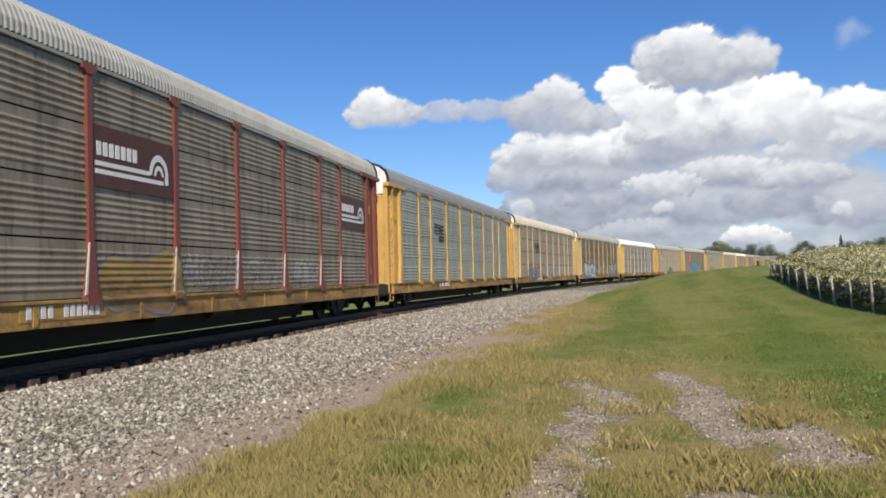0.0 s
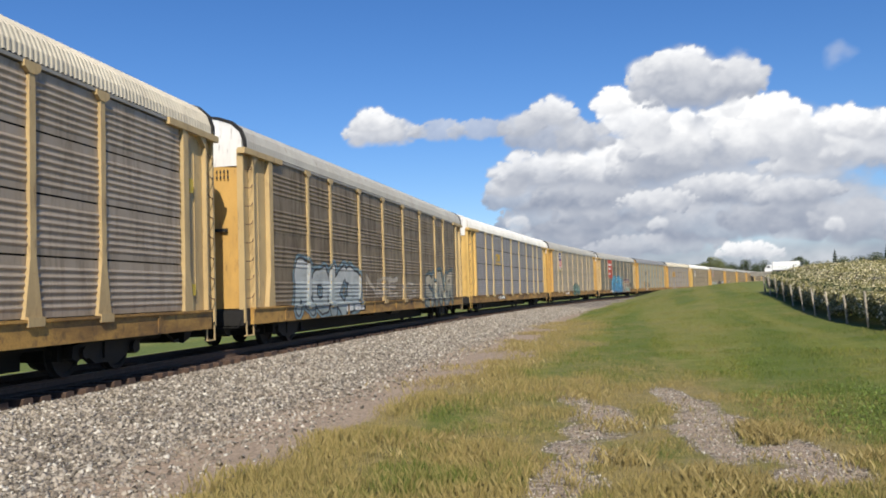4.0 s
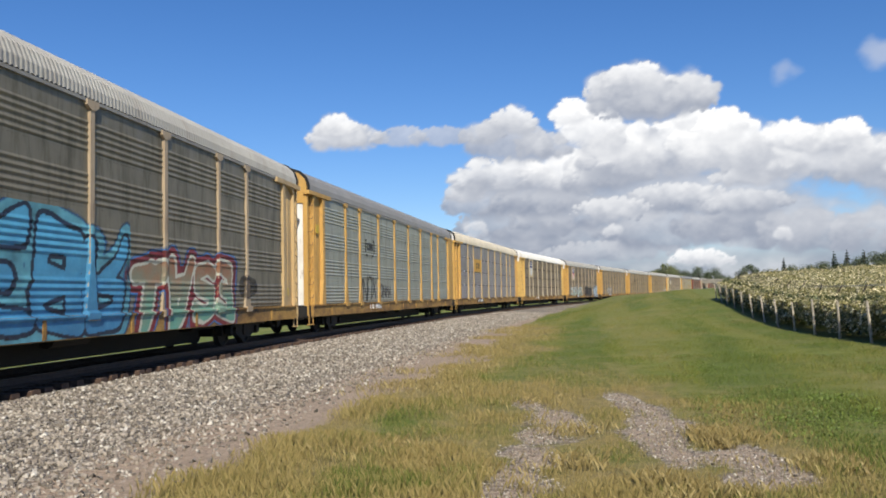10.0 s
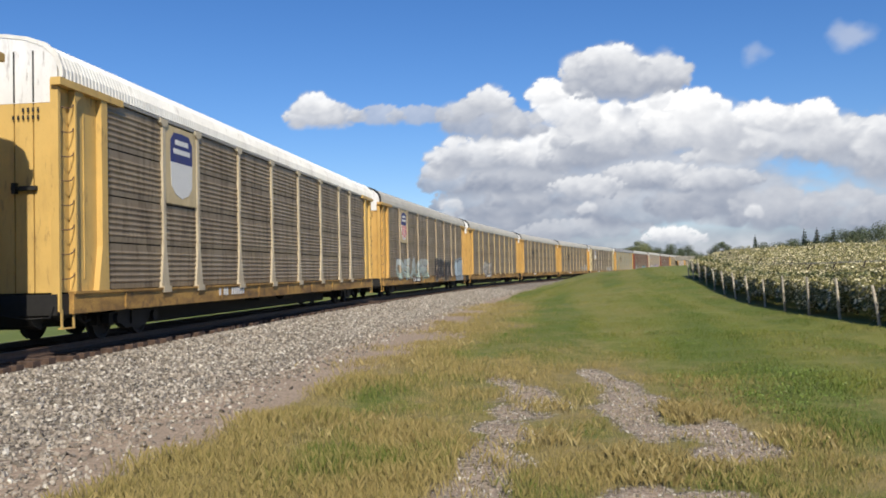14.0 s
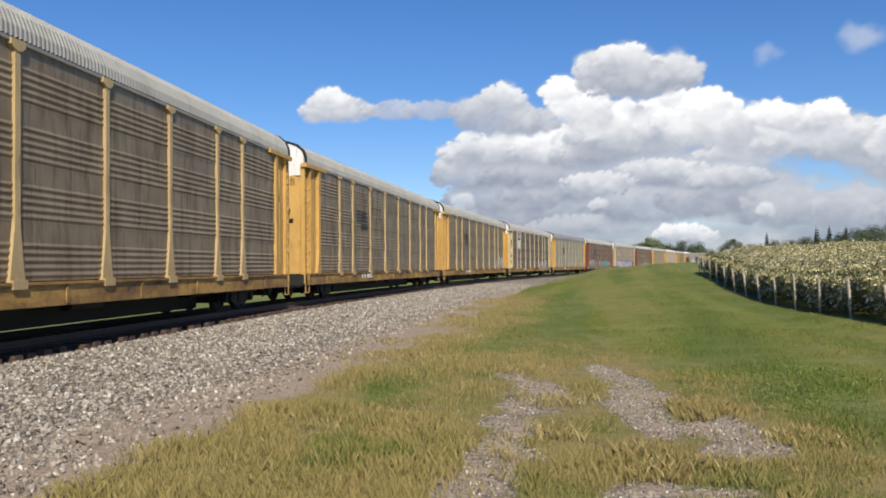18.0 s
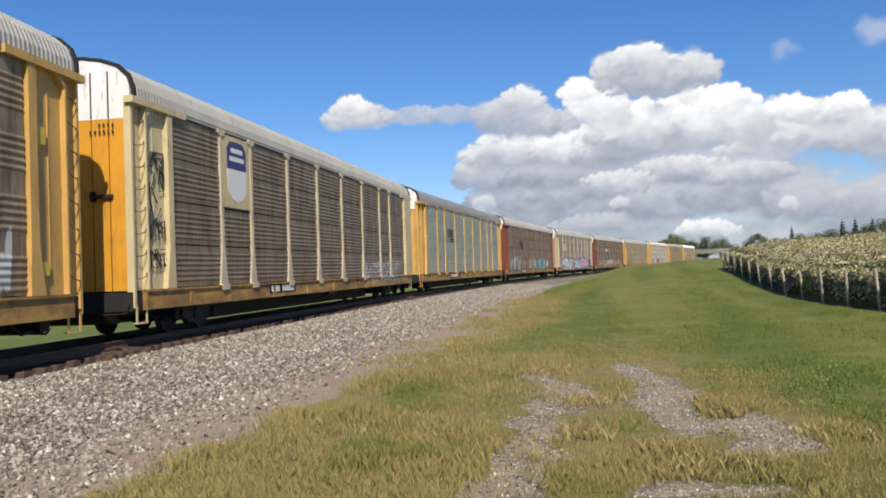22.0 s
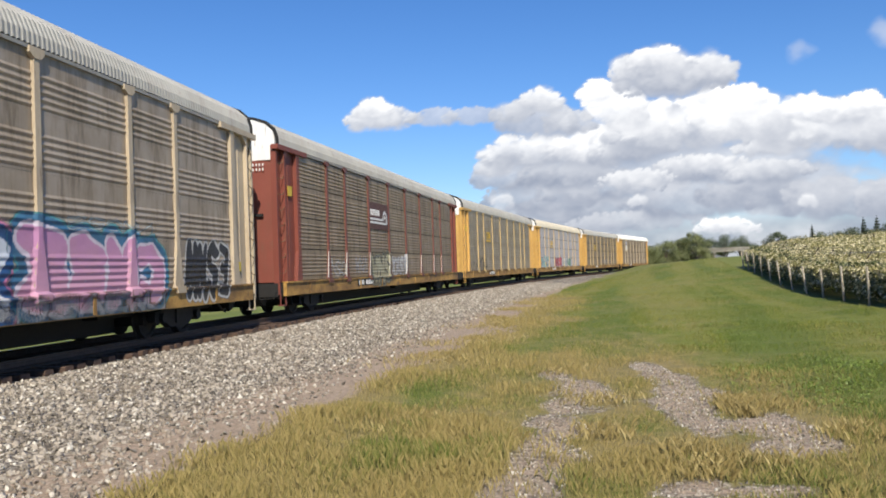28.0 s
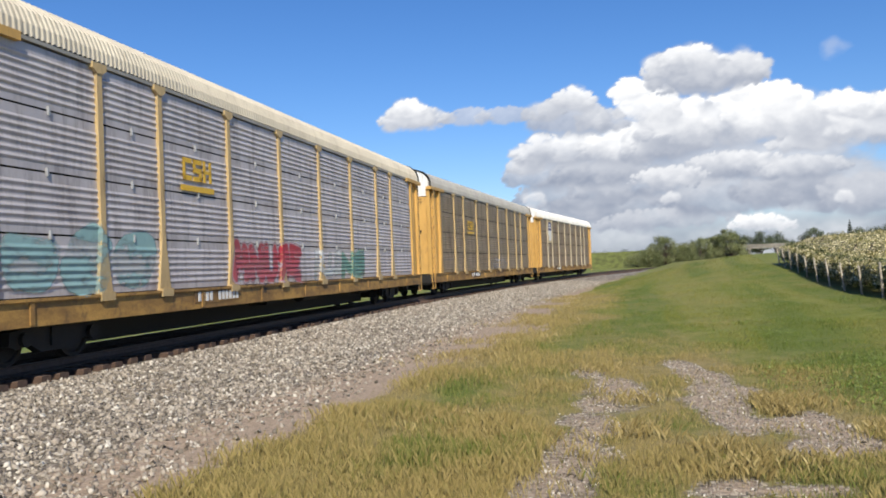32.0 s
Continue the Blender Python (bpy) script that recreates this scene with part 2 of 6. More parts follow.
def leaf_material(name, dark, light, bright, scale=1.0):
    n = Nodes(name)
    rnd = n.node("ShaderNodeNewGeometry").outputs["Random Per Island"]
    big = n.noise(n.coord("Object"), 0.5 * scale, 3.0)
    col = n.mix(rnd, dark, light)
    col = n.mix(n.math("MULTIPLY", n.between(rnd, 0.66, 0.92), n.between(big, 0.3, 0.6)), col, bright)
    n.put(n.bsdf.inputs["Subsurface Weight"], 0.0)
    return n.out(col, 0.5)


GROUND = ground_material()

# ---- the ground: one sheet ----


def ground_z(x, y, s=None, u=None):
    x, y = np.asarray(x, float).ravel(), np.asarray(y, float).ravel()
    if s is None:
        s, u = to_track(x, y)
    near = np.where(u < 0, -0.75, -0.42)
    bed = np.where(np.abs(u) < 1.75, -0.27, np.where(u > 0, -0.27 - 0.2 * ramp(u, 1.75, 6.0), -0.27 - 0.5 * ramp(-u, 1.75, 3.6)))
    close = ramp(s, 70, 125)
    side = ramp(u, 6.0 - 2.2 * close, 15.0 - 7.0 * close)
    rise = 0.10 * ramp(s, 6, 24) + 1.35 * ramp(s, 22, 92) - 0.55 * ramp(s, 92, 170)
    hill = side * (rise + 0.22 * ramp(u, 9, 19) * ramp(s, 14, 60))
    z = np.where(np.abs(u) < 6.0, bed, near - 0.05 * ramp(np.abs(u), 6, 9)) + hill
    z = z + 0.05 * lattice_noise(x * 0.35, y * 0.35, 5, 3) * ramp(u, 6, 8)
    slope = 0.27 * ramp(u, 13, 18) * ramp(s, 36, 53) + 0.32 * ramp(u, 18, 28) * ramp(s, 10, 48)
    slope = slope + 0.18 * ramp(u, 12, 18) * (1 - ramp(s, 22, 34))
    z = z + slope * (1 - 0.75 * ramp(s, 75, 140))
    far = np.hypot(x, y)
    z = np.where(u < -4, -0.77 - 0.3 * ramp(-u, 4, 14), z)
    return z * (1 - ramp(far, 240, 420)) - 1.2 * ramp(far, 240, 420)


def spaced(lo, hi, step, reach, grow=1.22):
    mid = list(np.arange(lo, hi + step / 2, step))
    d, a = step, mid[-1]
    while a < reach:
        d *= grow
        a += d
        mid.append(a)
    d, a = step, mid[0]
    while a > -reach:
        d *= grow
        a -= d
        mid.insert(0, a)
    return np.array(mid)


def build_ground():
    xs, ys = spaced(-11, 26, 0.25, 4600), spaced(2, 50, 0.25, 4600)
    gx, gy = np.meshgrid(xs, ys)
    s, u = to_track(gx, gy)
    z = ground_z(gx, gy, s, u)
    x, y = gx.ravel(), gy.ravel()
    v = np.stack([x, y, z], 1)
    nx, ny = len(xs), len(ys)
    f = (np.arange(ny - 1)[:, None] * nx + np.arange(nx - 1)[None]).ravel()
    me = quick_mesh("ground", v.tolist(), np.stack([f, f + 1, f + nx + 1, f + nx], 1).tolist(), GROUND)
    gravel, dry, dirt = ground_cover(x, y, s, u)
    streak = mowing(x, y, s, u)
    col = me.color_attributes.new("cover", "FLOAT_COLOR", "POINT")
    col.data.foreach_set("color", np.stack([gravel, dry, dirt, streak], 1).ravel())
    me.polygons.foreach_set("use_smooth", [True] * len(me.polygons))
    return tagged(new("ground", me), "mown meadow with dry grass, gravel strip and bare patches", "ground", kind="structure")


def mowing(x, y, s, u):
    """Lighter and darker lines that the mower left along the track."""
    return 0.5 + 0.8 * lattice_noise(u * 0.75 + 0.3 * lattice_noise(x * 0.2, y * 0.2, 15, 2), s * 0.03, 14, 3, 0.6)


def ground_cover(x, y, s, u):
    """Gravel, dryness and dirt at places of the ground."""
    wob = lattice_noise(x * 0.5, y * 0.5, 11, 4)
    wob2 = lattice_noise(x * 1.4, y * 0.9, 12, 4, 0.6)
    wob3 = lattice_noise(x * 4.5, y * 3.0, 13, 3, 0.6)
    edge = np.interp(s, [0, 11, 15, 23, 39, 60, 90], [6.45, 6.65, 7.05, 7.6, 7.75, 6.9, 5.8])
    inner = np.interp(s, [0, 10, 15, 45], [5.0, 5.2, 5.6, 5.9])
    gravel = ramp(edge - u + 0.55 * wob + 0.25 * wob2, -0.4, 0.4) * ramp(u + 3.4 + 0.5 * wob, -0.3, 0.3)
    for cx, cy, rx, ry, turn in PATCHES:
        a = math.radians(turn)
        dx, dy = x - cx, y - cy
        p, q = (dx * math.cos(a) + dy * math.sin(a)) / rx, (-dx * math.sin(a) + dy * math.cos(a)) / ry
        gravel = np.maximum(gravel, 0.97 * ramp(1.42 - np.hypot(p, q) + 0.40 * wob2 + 0.45 * wob3, 0.0, 0.7))
    ruts = gravel * ramp(u, 7.0, 8.0)
    dirt = (0.25 * ramp(u, 3.4, 4.6) + 0.7 * ramp(u, inner - 0.7, inner + 0.5)) * ramp(edge + 1.3 - u, 0, 1.0)
    tongue = ramp(1.2 - np.hypot((x - 0.4) / 1.5, (y - 24.3) / 3.0) + 0.7 * wob2, 0.0, 0.5)
    gravel, dirt = np.maximum(gravel, 0.9 * tongue), np.maximum(np.maximum(dirt, tongue), 0.72 * ruts)
    fringe = ramp(edge + 2.8 - u + 1.6 * wob, 0.0, 2.2) * ramp(60 - s, 0, 20)
    field = (0.92 + 0.35 * wob + 0.45 * wob2) * (0.42 + 0.58 * ramp(24.0 - y + 4 * wob, 0, 12.0)) * ramp(u, 6, 9) * (1 - 0.8 * ramp(x + 1.5 * wob, 3.7, 5.4))
    dry = np.maximum(np.maximum(0.95 * fringe, field), 0.30 + 0.4 * wob) * ramp(u, -6, 4)
    return gravel, np.clip(dry, 0, 1), dirt


# bare gravel patches: middle, half sizes, turn
PATCHES = [(1.60, 13.3, 0.24, 0.75, 0), (1.85, 11.6, 0.34, 1.0, 12), (1.35, 10.4, 0.30, 0.8, 5), (1.10, 9.2, 0.30, 0.7, 5), (0.90, 8.2, 0.28, 0.7, 8), (0.66, 7.1, 0.26, 0.8, 8), (0.45, 6.2, 0.30, 0.7, 0),
           (3.12, 13.5, 0.22, 0.9, 0), (3.15, 12.2, 0.38, 0.8, 0), (3.05, 11.0, 0.42, 0.8, 0), (2.70, 10.0, 0.36, 0.9, -6), (2.62, 9.0, 0.36, 0.7, -6), (2.98, 8.7, 0.40, 0.5, 0), (3.30, 8.9, 0.34, 0.7, 0), (3.28, 8.0, 0.34, 0.45, 0), (2.95, 7.8, 0.40, 0.36, 0),
           (1.85, 6.55, 0.36, 0.26, 0), (2.35, 6.45, 0.36, 0.22, -10)]
build_ground()


def build_track():
    track = tagged(new("railway_track"), "single railway track of rusty rails on wooden ties in ballast", "railway track", kind="structure")
    prof = [(-0.07, -0.17), (0.07, -0.17), (0.07, -0.15), (0.012, -0.12), (0.012, -0.045), (0.036, -0.03), (0.036, 0.0), (-0.036, 0.0), (-0.036, -0.03), (-0.012, -0.045), (-0.012, -0.12), (-0.07, -0.15)]
    for side in (-0.7525, 0.7525):
        sh = Shape()
        rows = []
        for s in np.arange(-60, 400, 4.0):
            rows.append([(*on_track(s, side + a)[:2], z) for a, z in prof + prof[:1]])
        sh.grid(rows)
        part("rail", sh.mesh("rail", RAIL), track)
    sh = Shape()
    sh.slab([(-0.115, -0.36), (0.115, -0.36), (0.115, -0.185), (0.1, -0.17), (-0.1, -0.17), (-0.115, -0.185)], -1.38, 1.38)
    tie = sh.mesh("tie", TIE)
    rng = random.Random(4)
    for k in range(270):
        s = -8 + k * 0.52
        x, y, a = on_track(s, rng.uniform(-0.09, 0.09))
        part("tie", tie, track, at=pose(x, y, rng.uniform(-0.012, 0.015), 0, 0, 90 - math.degrees(a) + 90 - 90 + rng.uniform(-1.5, 1.5)))


build_track()


# ---- clouds: one sheet that drifts away ----
CLOUD_H = 150.0


def cloud_banks():
    """Middle and half sizes in degrees of bearing and height, then brightness of the top and of the base; far banks first."""
    low = [(5.1, 3.2, 3.3, 1.07, 0.80, 0.62), (8.4, 3.7, 4.5, 1.23, 0.72, 0.56), (12.4, 2.6, 4.6, 0.90, 0.78, 0.62), (15.9, 3.9, 4.2, 1.50, 0.74, 0.55), (19.9, 4.3, 3.5, 1.47, 0.72, 0.53), (24.8, 3.4, 3.3, 1.69, 0.72, 0.56), (28.2, 3.1, 2.6, 1.91, 0.74, 0.58), (31.9, 2.9, 3.1, 1.57, 0.74, 0.56), (35.5, 2.6, 3.1, 1.51, 0.74, 0.56), (18.2, 2.1, 2.0, 0.75, 1.00, 0.80)]
    belt = [(6.0, 4.7, 3.9, 1.40, 0.72, 0.54), (10.2, 5.1, 4.2, 1.24, 0.78, 0.56), (3.5, 4.4, 1.1, 0.68, 0.98, 0.75), (12.8, 4.1, 0.6, 0.55, 0.95, 0.80), (23.3, 3.5, 0.6, 0.57, 0.98, 0.80), (4.4, 6.3, 2.8, 1.58, 0.82, 0.55), (8.4, 6.2, 3.6, 1.26, 0.78, 0.55), (16.9, 6.0, 3.4, 1.22, 0.90, 0.58), (21.1, 5.5, 2.7, 1.04, 0.85, 0.58), (12.6, 5.5, 2.6, 0.80, 0.90, 0.70)]
    mid = [(2.9, 6.9, 1.4, 0.80, 0.85, 0.68), (21.3, 7.3, 2.2, 0.84, 0.98, 0.70), (5.6, 7.9, 3.4, 1.54, 1.00, 0.64), (9.6, 8.0, 3.3, 1.91, 1.04, 0.66), (12.7, 8.1, 3.0, 1.89, 1.02, 0.58)]
    main = [(13.3, 9.0, 2.7, 1.90, 1.00, 0.62), (16.3, 9.1, 5.0, 2.20, 1.06, 0.62), (21.9, 8.3, 2.2, 1.66, 1.02, 0.68), (20.1, 9.4, 3.4, 2.16, 1.08, 0.72), (11.5, 10.8, 2.1, 1.94, 1.08, 0.80), (10.3, 12.2, 1.2, 1.15, 1.08, 0.90), (18.3, 11.2, 1.2, 0.94, 1.08, 0.90), (19.9, 10.7, 1.4, 1.40, 1.08, 0.90)]
    right = [(28.8, 7.3, 2.2, 2.27, 0.85, 0.64), (26.7, 8.0, 3.8, 2.04, 0.95, 0.66), (31.9, 7.0, 2.5, 2.33, 0.95, 0.62), (34.9, 6.1, 2.5, 2.11, 0.95, 0.62), (25.8, 9.1, 1.8, 1.18, 1.00, 0.74), (24.2, 9.6, 1.3, 1.20, 1.08, 0.80), (27.4, 9.6, 1.4, 1.00, 1.08, 0.85)]
    crown = [(15.4, 12.1, 3.4, 1.20, 0.80, 0.62), (15.5, 12.9, 4.2, 1.68, 0.88, 0.60), (12.6, 13.6, 1.6, 1.24, 0.90, 0.66), (18.0, 13.1, 1.8, 1.53, 0.86, 0.64), (14.8, 14.0, 2.2, 1.46, 1.00, 0.70)]
    left = [(8.1, 10.0, 1.9, 1.23, 0.80, 0.64), (5.9, 10.4, 2.8, 1.80, 0.84, 0.62), (4.0, 10.9, 1.6, 1.05, 0.80, 0.66), (6.2, 11.8, 1.6, 1.19, 0.94, 0.70), (1.2, 10.8, 2.2, 0.79, 0.76, 0.68), (-1.4, 10.8, 1.7, 0.85, 0.80, 0.68), (-4.2, 10.8, 1.6, 0.88, 0.84, 0.70), (-5.5, 10.9, 2.5, 1.08, 0.90, 0.70), (-6.0, 11.6, 1.4, 1.02, 1.00, 0.75)]
    return low + belt + mid + main + right + crown + left


def build_clouds():
    A, E = np.arange(-34, 52, 0.11), np.arange(0.05, 18.5, 0.075)
    az, el = np.meshgrid(A, E)
    shape = az.shape
    wx, wy = lattice_noise(az * 0.55, el * 0.65, 21, 4, 0.5), lattice_noise(az * 0.55 + 40, el * 0.65 + 9, 22, 4, 0.5)
    fine = lattice_noise(az * 1.5, el * 1.8, 23, 5, 0.6)
    big = lattice_noise(az * 0.22, el * 0.45, 27, 5, 0.55)
    cover = 0.9 * ramp(big + 0.2, -0.25, 0.35) * ramp(az - 0.5 * (el - 6) + 3 * wx, 4.0, 8.0) * ramp(9.3 - el + wy, 0.0, 2.0)
    shade = 0.66 + 0.14 * wy + 0.16 * big
    rng = np.random.RandomState(31)
    for cx, cy, rx, ry, bright, base in cloud_banks():
        rx, ry, base = rx * 1.10, ry * 1.14, base - 0.05
        i0, i1 = np.searchsorted(E, cy - ry * 1.7 - 0.3), np.searchsorted(E, cy + ry * 1.8 + 0.3)
        j0, j1 = np.searchsorted(A, cx - rx * 1.35 - 0.8), np.searchsorted(A, cx + rx * 1.35 + 0.8)
        k = (slice(i0, i1), slice(j0, j1))
        x, y = az[k] + 0.28 * max(ry, 0.9) * wx[k] + 0.26 * fine[k], el[k] + 0.22 * max(ry, 0.9) * wy[k] + 0.20 * fine[k]
        # heaped puffs: broad ones inside, small ones round the upper rim, the lower in front of the higher
        puffs = []
        for count, small, large, rim in ((int(4 + 5 * rx / ry), 0.42, 0.72, 0.62), (int(8 + 8 * rx / ry), 0.18, 0.36, 0.98), (int(10 + 8 * rx / ry), 0.09, 0.17, 1.06))[:1 if rx < 1.4 and cy < 6 else 3]:
            for _ in range(count):
                r = ry * rng.uniform(small, large)
                a = rng.uniform(-0.25, math.pi + 0.25)
                q = rim * (math.sqrt(rng.rand()) if rim < 0.9 else rng.uniform(0.72, 1.0))
                puffs.append((cx + math.cos(a) * q * rx * 0.92, cy - 0.12 * ry + math.sin(a) * q * ry * 0.86, r))
        puffs.sort(key=lambda puff: -(puff[1] + 0.5 * puff[2]))
        dy = (y - cy) / ry
        body = 1 - np.hypot((x - cx) / rx, np.where(dy < 0, dy * 1.15, dy))
        cloud, tone = ramp(body + 0.10 * fine[k], 0.0, 0.50), base + (bright - base) * 0.6 * ramp(dy + 0.3 * wy[k], -0.5, 0.8)
        for px, py, r in puffs:
            m0, m1 = np.searchsorted(E[i0:i1], py - 1.3 * r - 0.3), np.searchsorted(E[i0:i1], py + 1.3 * r + 0.3)
            n0, n1 = np.searchsorted(A[j0:j1], px - 1.5 * r - 0.4), np.searchsorted(A[j0:j1], px + 1.5 * r + 0.4)
            w = (slice(m0, m1), slice(n0, n1))
            up = (y[w] - py) / r
            f = 1 - np.hypot((x[w] - px) / (r * 1.2), np.where(up < 0, up * 0.9, up))
            on = ramp(f, 0.0, 0.55)
            high = (py - cy) / ry
            lit = ramp(0.55 * up + 1.0 * high - 0.12 * (x[w] - px) / r, -0.85, 0.80)
            own = base + (bright - base) * lit
            see = on * ramp(0.55 * up + 1.0, 0.05, 0.9) * (0.9 if r > 0.4 * ry else 0.6)
            tone[w] = tone[w] * (1 - see) + own * see
            cloud[w] = np.maximum(cloud[w], on)
        cloud = np.clip(cloud, 0, 1) * (0.7 if rx < 1.4 and cy < 6 else 0.98 if bright > 0.85 else 0.72 if ry < 1.05 and cy > 9 else 0.9)
        tone = tone + 0.05 * fine[k] + 0.05 * wy[k]
        shade[k] = shade[k] * (1 - cloud) + tone * cloud
        cover[k] = cover[k] + (1 - cover[k]) * cloud
    # a thin veil
    veil = 0.32 * ramp(1.0 - np.hypot((az - 24.0 + 1.0 * wx) / 1.1, (el - 13.8 + 0.8 * wy) / 1.0), 0.0, 0.9)
    veil = np.maximum(veil, 0.5 * ramp(1.0 - np.hypot((az - 29.6 + wx) / 1.8, (el - 14.2 + 0.8 * wy) / 1.3), 0.0, 0.8))
    shade = np.clip(np.where(veil > cover, 0.8, shade), 0.3, 1.06) ** 1.9
    cover = np.maximum(cover, veil)
    a, e, cover, shade, wx = az.ravel(), el.ravel(), cover.ravel(), shade.ravel(), wx.ravel()
    # haze towards the horizon
    low = ramp(3.6 - e, 0, 3.0)
    shade = shade * (1 - 0.16 * low)
    cover = np.maximum(cover, 0.96 * ramp(4.2 - e, 0, 2.6) * (0.9 + 0.1 * wx))
    d = np.minimum(CLOUD_H / np.tan(np.radians(np.maximum(e, 0.5))), 4300)
    r = np.radians(a)
    v = np.stack([np.sin(r) * d, np.cos(r) * d, EYE + np.tan(np.radians(e)) * d], 1)
    ny, nx = shape
    f = (np.arange(ny - 1)[:, None] * nx + np.arange(nx - 1)[None]).ravel()
    f = np.stack([f, f + 1, f + nx + 1, f + nx], 1)
    f = f[cover[f].max(1) > 0.02]
    used = np.unique(f)
    back = np.zeros(len(v), int)
    back[used] = np.arange(len(used))
    n = Nodes("cloud")
    n.t.nodes.remove(n.bsdf)
    at = n.node("ShaderNodeAttribute", {"attribute_name": "cloud"})
    sep = n.node("ShaderNodeSeparateColor", i0=at.outputs["Color"])
    col = n.mix(sep.outputs[1], (0.045, 0.095, 0.21), (0.94, 0.94, 0.94))
    glow = n.node("ShaderNodeEmission", Color=col, Strength=1.0)
    clear = n.node("ShaderNodeBsdfTransparent")
    mixed = n.node("ShaderNodeMixShader", i0=sep.outputs[0], i1=clear.outputs[0], i2=glow.outputs[0])
    n.t.links.new(mixed.outputs[0], n.t.nodes["Material Output"].inputs[0])
    me = quick_mesh("cloud", v[used].tolist(), back[f].tolist(), n.mat)
    ca = me.color_attributes.new("cloud", "FLOAT_COLOR", "POINT")
    ca.data.foreach_set("color", np.stack([cover, shade, shade, np.ones_like(a)], 1)[used].ravel())
    return tagged(new("clouds_backdrop", me), "white and grey heaped clouds drifting across a blue sky", "clouds", kind="structure")


clouds = build_clouds()

# ---- the train ----
PITCH, SPEED, START = 29.491, 18.291, 33.955
DRIFT = [(0, -1.38), (1, -1.03), (2, -0.72), (3.5, -0.5), (6.5, -0.29), (9.5, 0.05), (12.5, 0.46), (14.5, 0.57), (16.5, 0.59), (18.5, 0.71), (20.5, 0.97), (21.5, 0.96), (22.5, 0.68), (23.5, 0.29), (25.5, -0.04), (27.5, -0.16), (29.5, -0.41), (32, -0.75)]
HALF, EAVE, SILL0, SILL1 = 13.5, 5.04, 0.63, 1.04
OWN = {1: -0.07, 2: 0.02, 4: 0.48, 5: 0.15, 6: 0.28, 7: 0.50, 11: -0.15, 12: -0.13, 13: -0.30, 15: 0.28, 17: 0.19, 18: 0.08}
# some cars are a little longer than the others
LONGER = {1: 1.028, 2: 1.018, 4: 1.032, 6: 1.045, 7: 1.030, 12: 1.008, 13: 1.018, 15: 1.012}
POSTS = [-9.3, -7.35, -4.41, -1.47, 1.47, 4.41, 7.35, 9.3]
EDGES = [-12.0] + POSTS + [12.3]
TAIL = 0.4


def car_s(n, t):
    ts, ds = zip(*DRIFT)
    return START + PITCH * (n - 0.5) + OWN.get(n, 0.0) - SPEED * t + float(np.interp(t, ts, ds))


def car_pose(n, t):
    """Where car n stands on its two trucks at t."""
    s = car_s(n, t)
    ax, ay, _ = on_track(s - 10.06)
    bx, by, _ = on_track(s + 10.06)
    return pose((ax + bx) / 2, (ay + by) / 2, 0, 0, 0, math.degrees(math.atan2(by - ay, bx - ax)))


RIB = 0.019


def ribbed(width, height, ribs):
    """A sheet with long rounded ribs; x along, outer side towards -y, z from 0 up; ridges are marked for a lighter
    tone.
    """
    zs = [(0.0, 0.0)]
    for c, w in ribs:
        zs += [(c - w, 0.0), (c - w * 0.5, -RIB * 0.62), (c - w * 0.15, -RIB), (c + w * 0.15, -RIB), (c + w * 0.5, -RIB * 0.62), (c + w, 0.0)]
    zs.append((height, 0.0))
    sh = Shape()
    sh.grid([[(-width / 2, y, z), (width / 2, y, z)] for z, y in zs])
    me = sh.mesh("side_panel")
    mark = me.attributes.new("ridge", "FLOAT", "POINT")
    mark.data.foreach_set("value", [max(0.0, min(1.0, -v.co.y / RIB * 1.3 - 0.2)) for v in me.vertices])
    return me


ROW_H = (EAVE - 0.10 - SILL1) / 4
RIBS_GAPPED = [(0.155 + i * 0.120, 0.043) for i in range(6)]
RIBS_GROUPED = [(0.10 + i * 0.124, 0.049) for i in range(5)]
MESH = {}


def shared(key, make):
    if key not in MESH:
        MESH[key] = make()
    return MESH[key]


def panel_mesh(width, gapped):
    ribs = RIBS_GAPPED if gapped else RIBS_GROUPED
    h = ROW_H - (0.032 if gapped else 0.002)
    return shared(("panel", round(width, 3), gapped), lambda: ribbed(width - 0.03, h, ribs))


def post_mesh():
    def make():
        sh = Shape()
        top = EAVE - 0.16
        sh.slab([(-0.075, SILL1 + 0.95), (0.075, SILL1 + 0.95), (0.075, top), (-0.075, top)], -1.558, -1.47)
        sh.slab([(-0.21, SILL1 + 0.02), (0.21, SILL1 + 0.02), (0.075, SILL1 + 0.95), (-0.075, SILL1 + 0.95)], -1.558, -1.47)
        sh.slab([(-0.075, top - 0.05), (0.075, top - 0.05), (0.2, top + 0.03), (0.2, top + 0.13), (-0.2, top + 0.13), (-0.2, top + 0.03)], -1.575, -1.47)
        sh.box(-0.2, 0.2, -1.612, -1.47, SILL1 - 0.1, SILL1 + 0.05)
        return sh.mesh("post")
    return shared("post", make)


def roof_profile(grow=0.0):
    pts = [(1.53, EAVE), (1.52, EAVE + 0.20), (1.43, EAVE + 0.44), (1.20, EAVE + 0.65), (0.84, EAVE + 0.78), (0.42, EAVE + 0.85), (0, EAVE + 0.87)]
    pts = [(-y, z) for y, z in pts] + [(y, z) for y, z in pts[-2::-1]]
    return [(y * (1 + grow / 1.5), z + grow) for y, z in pts]


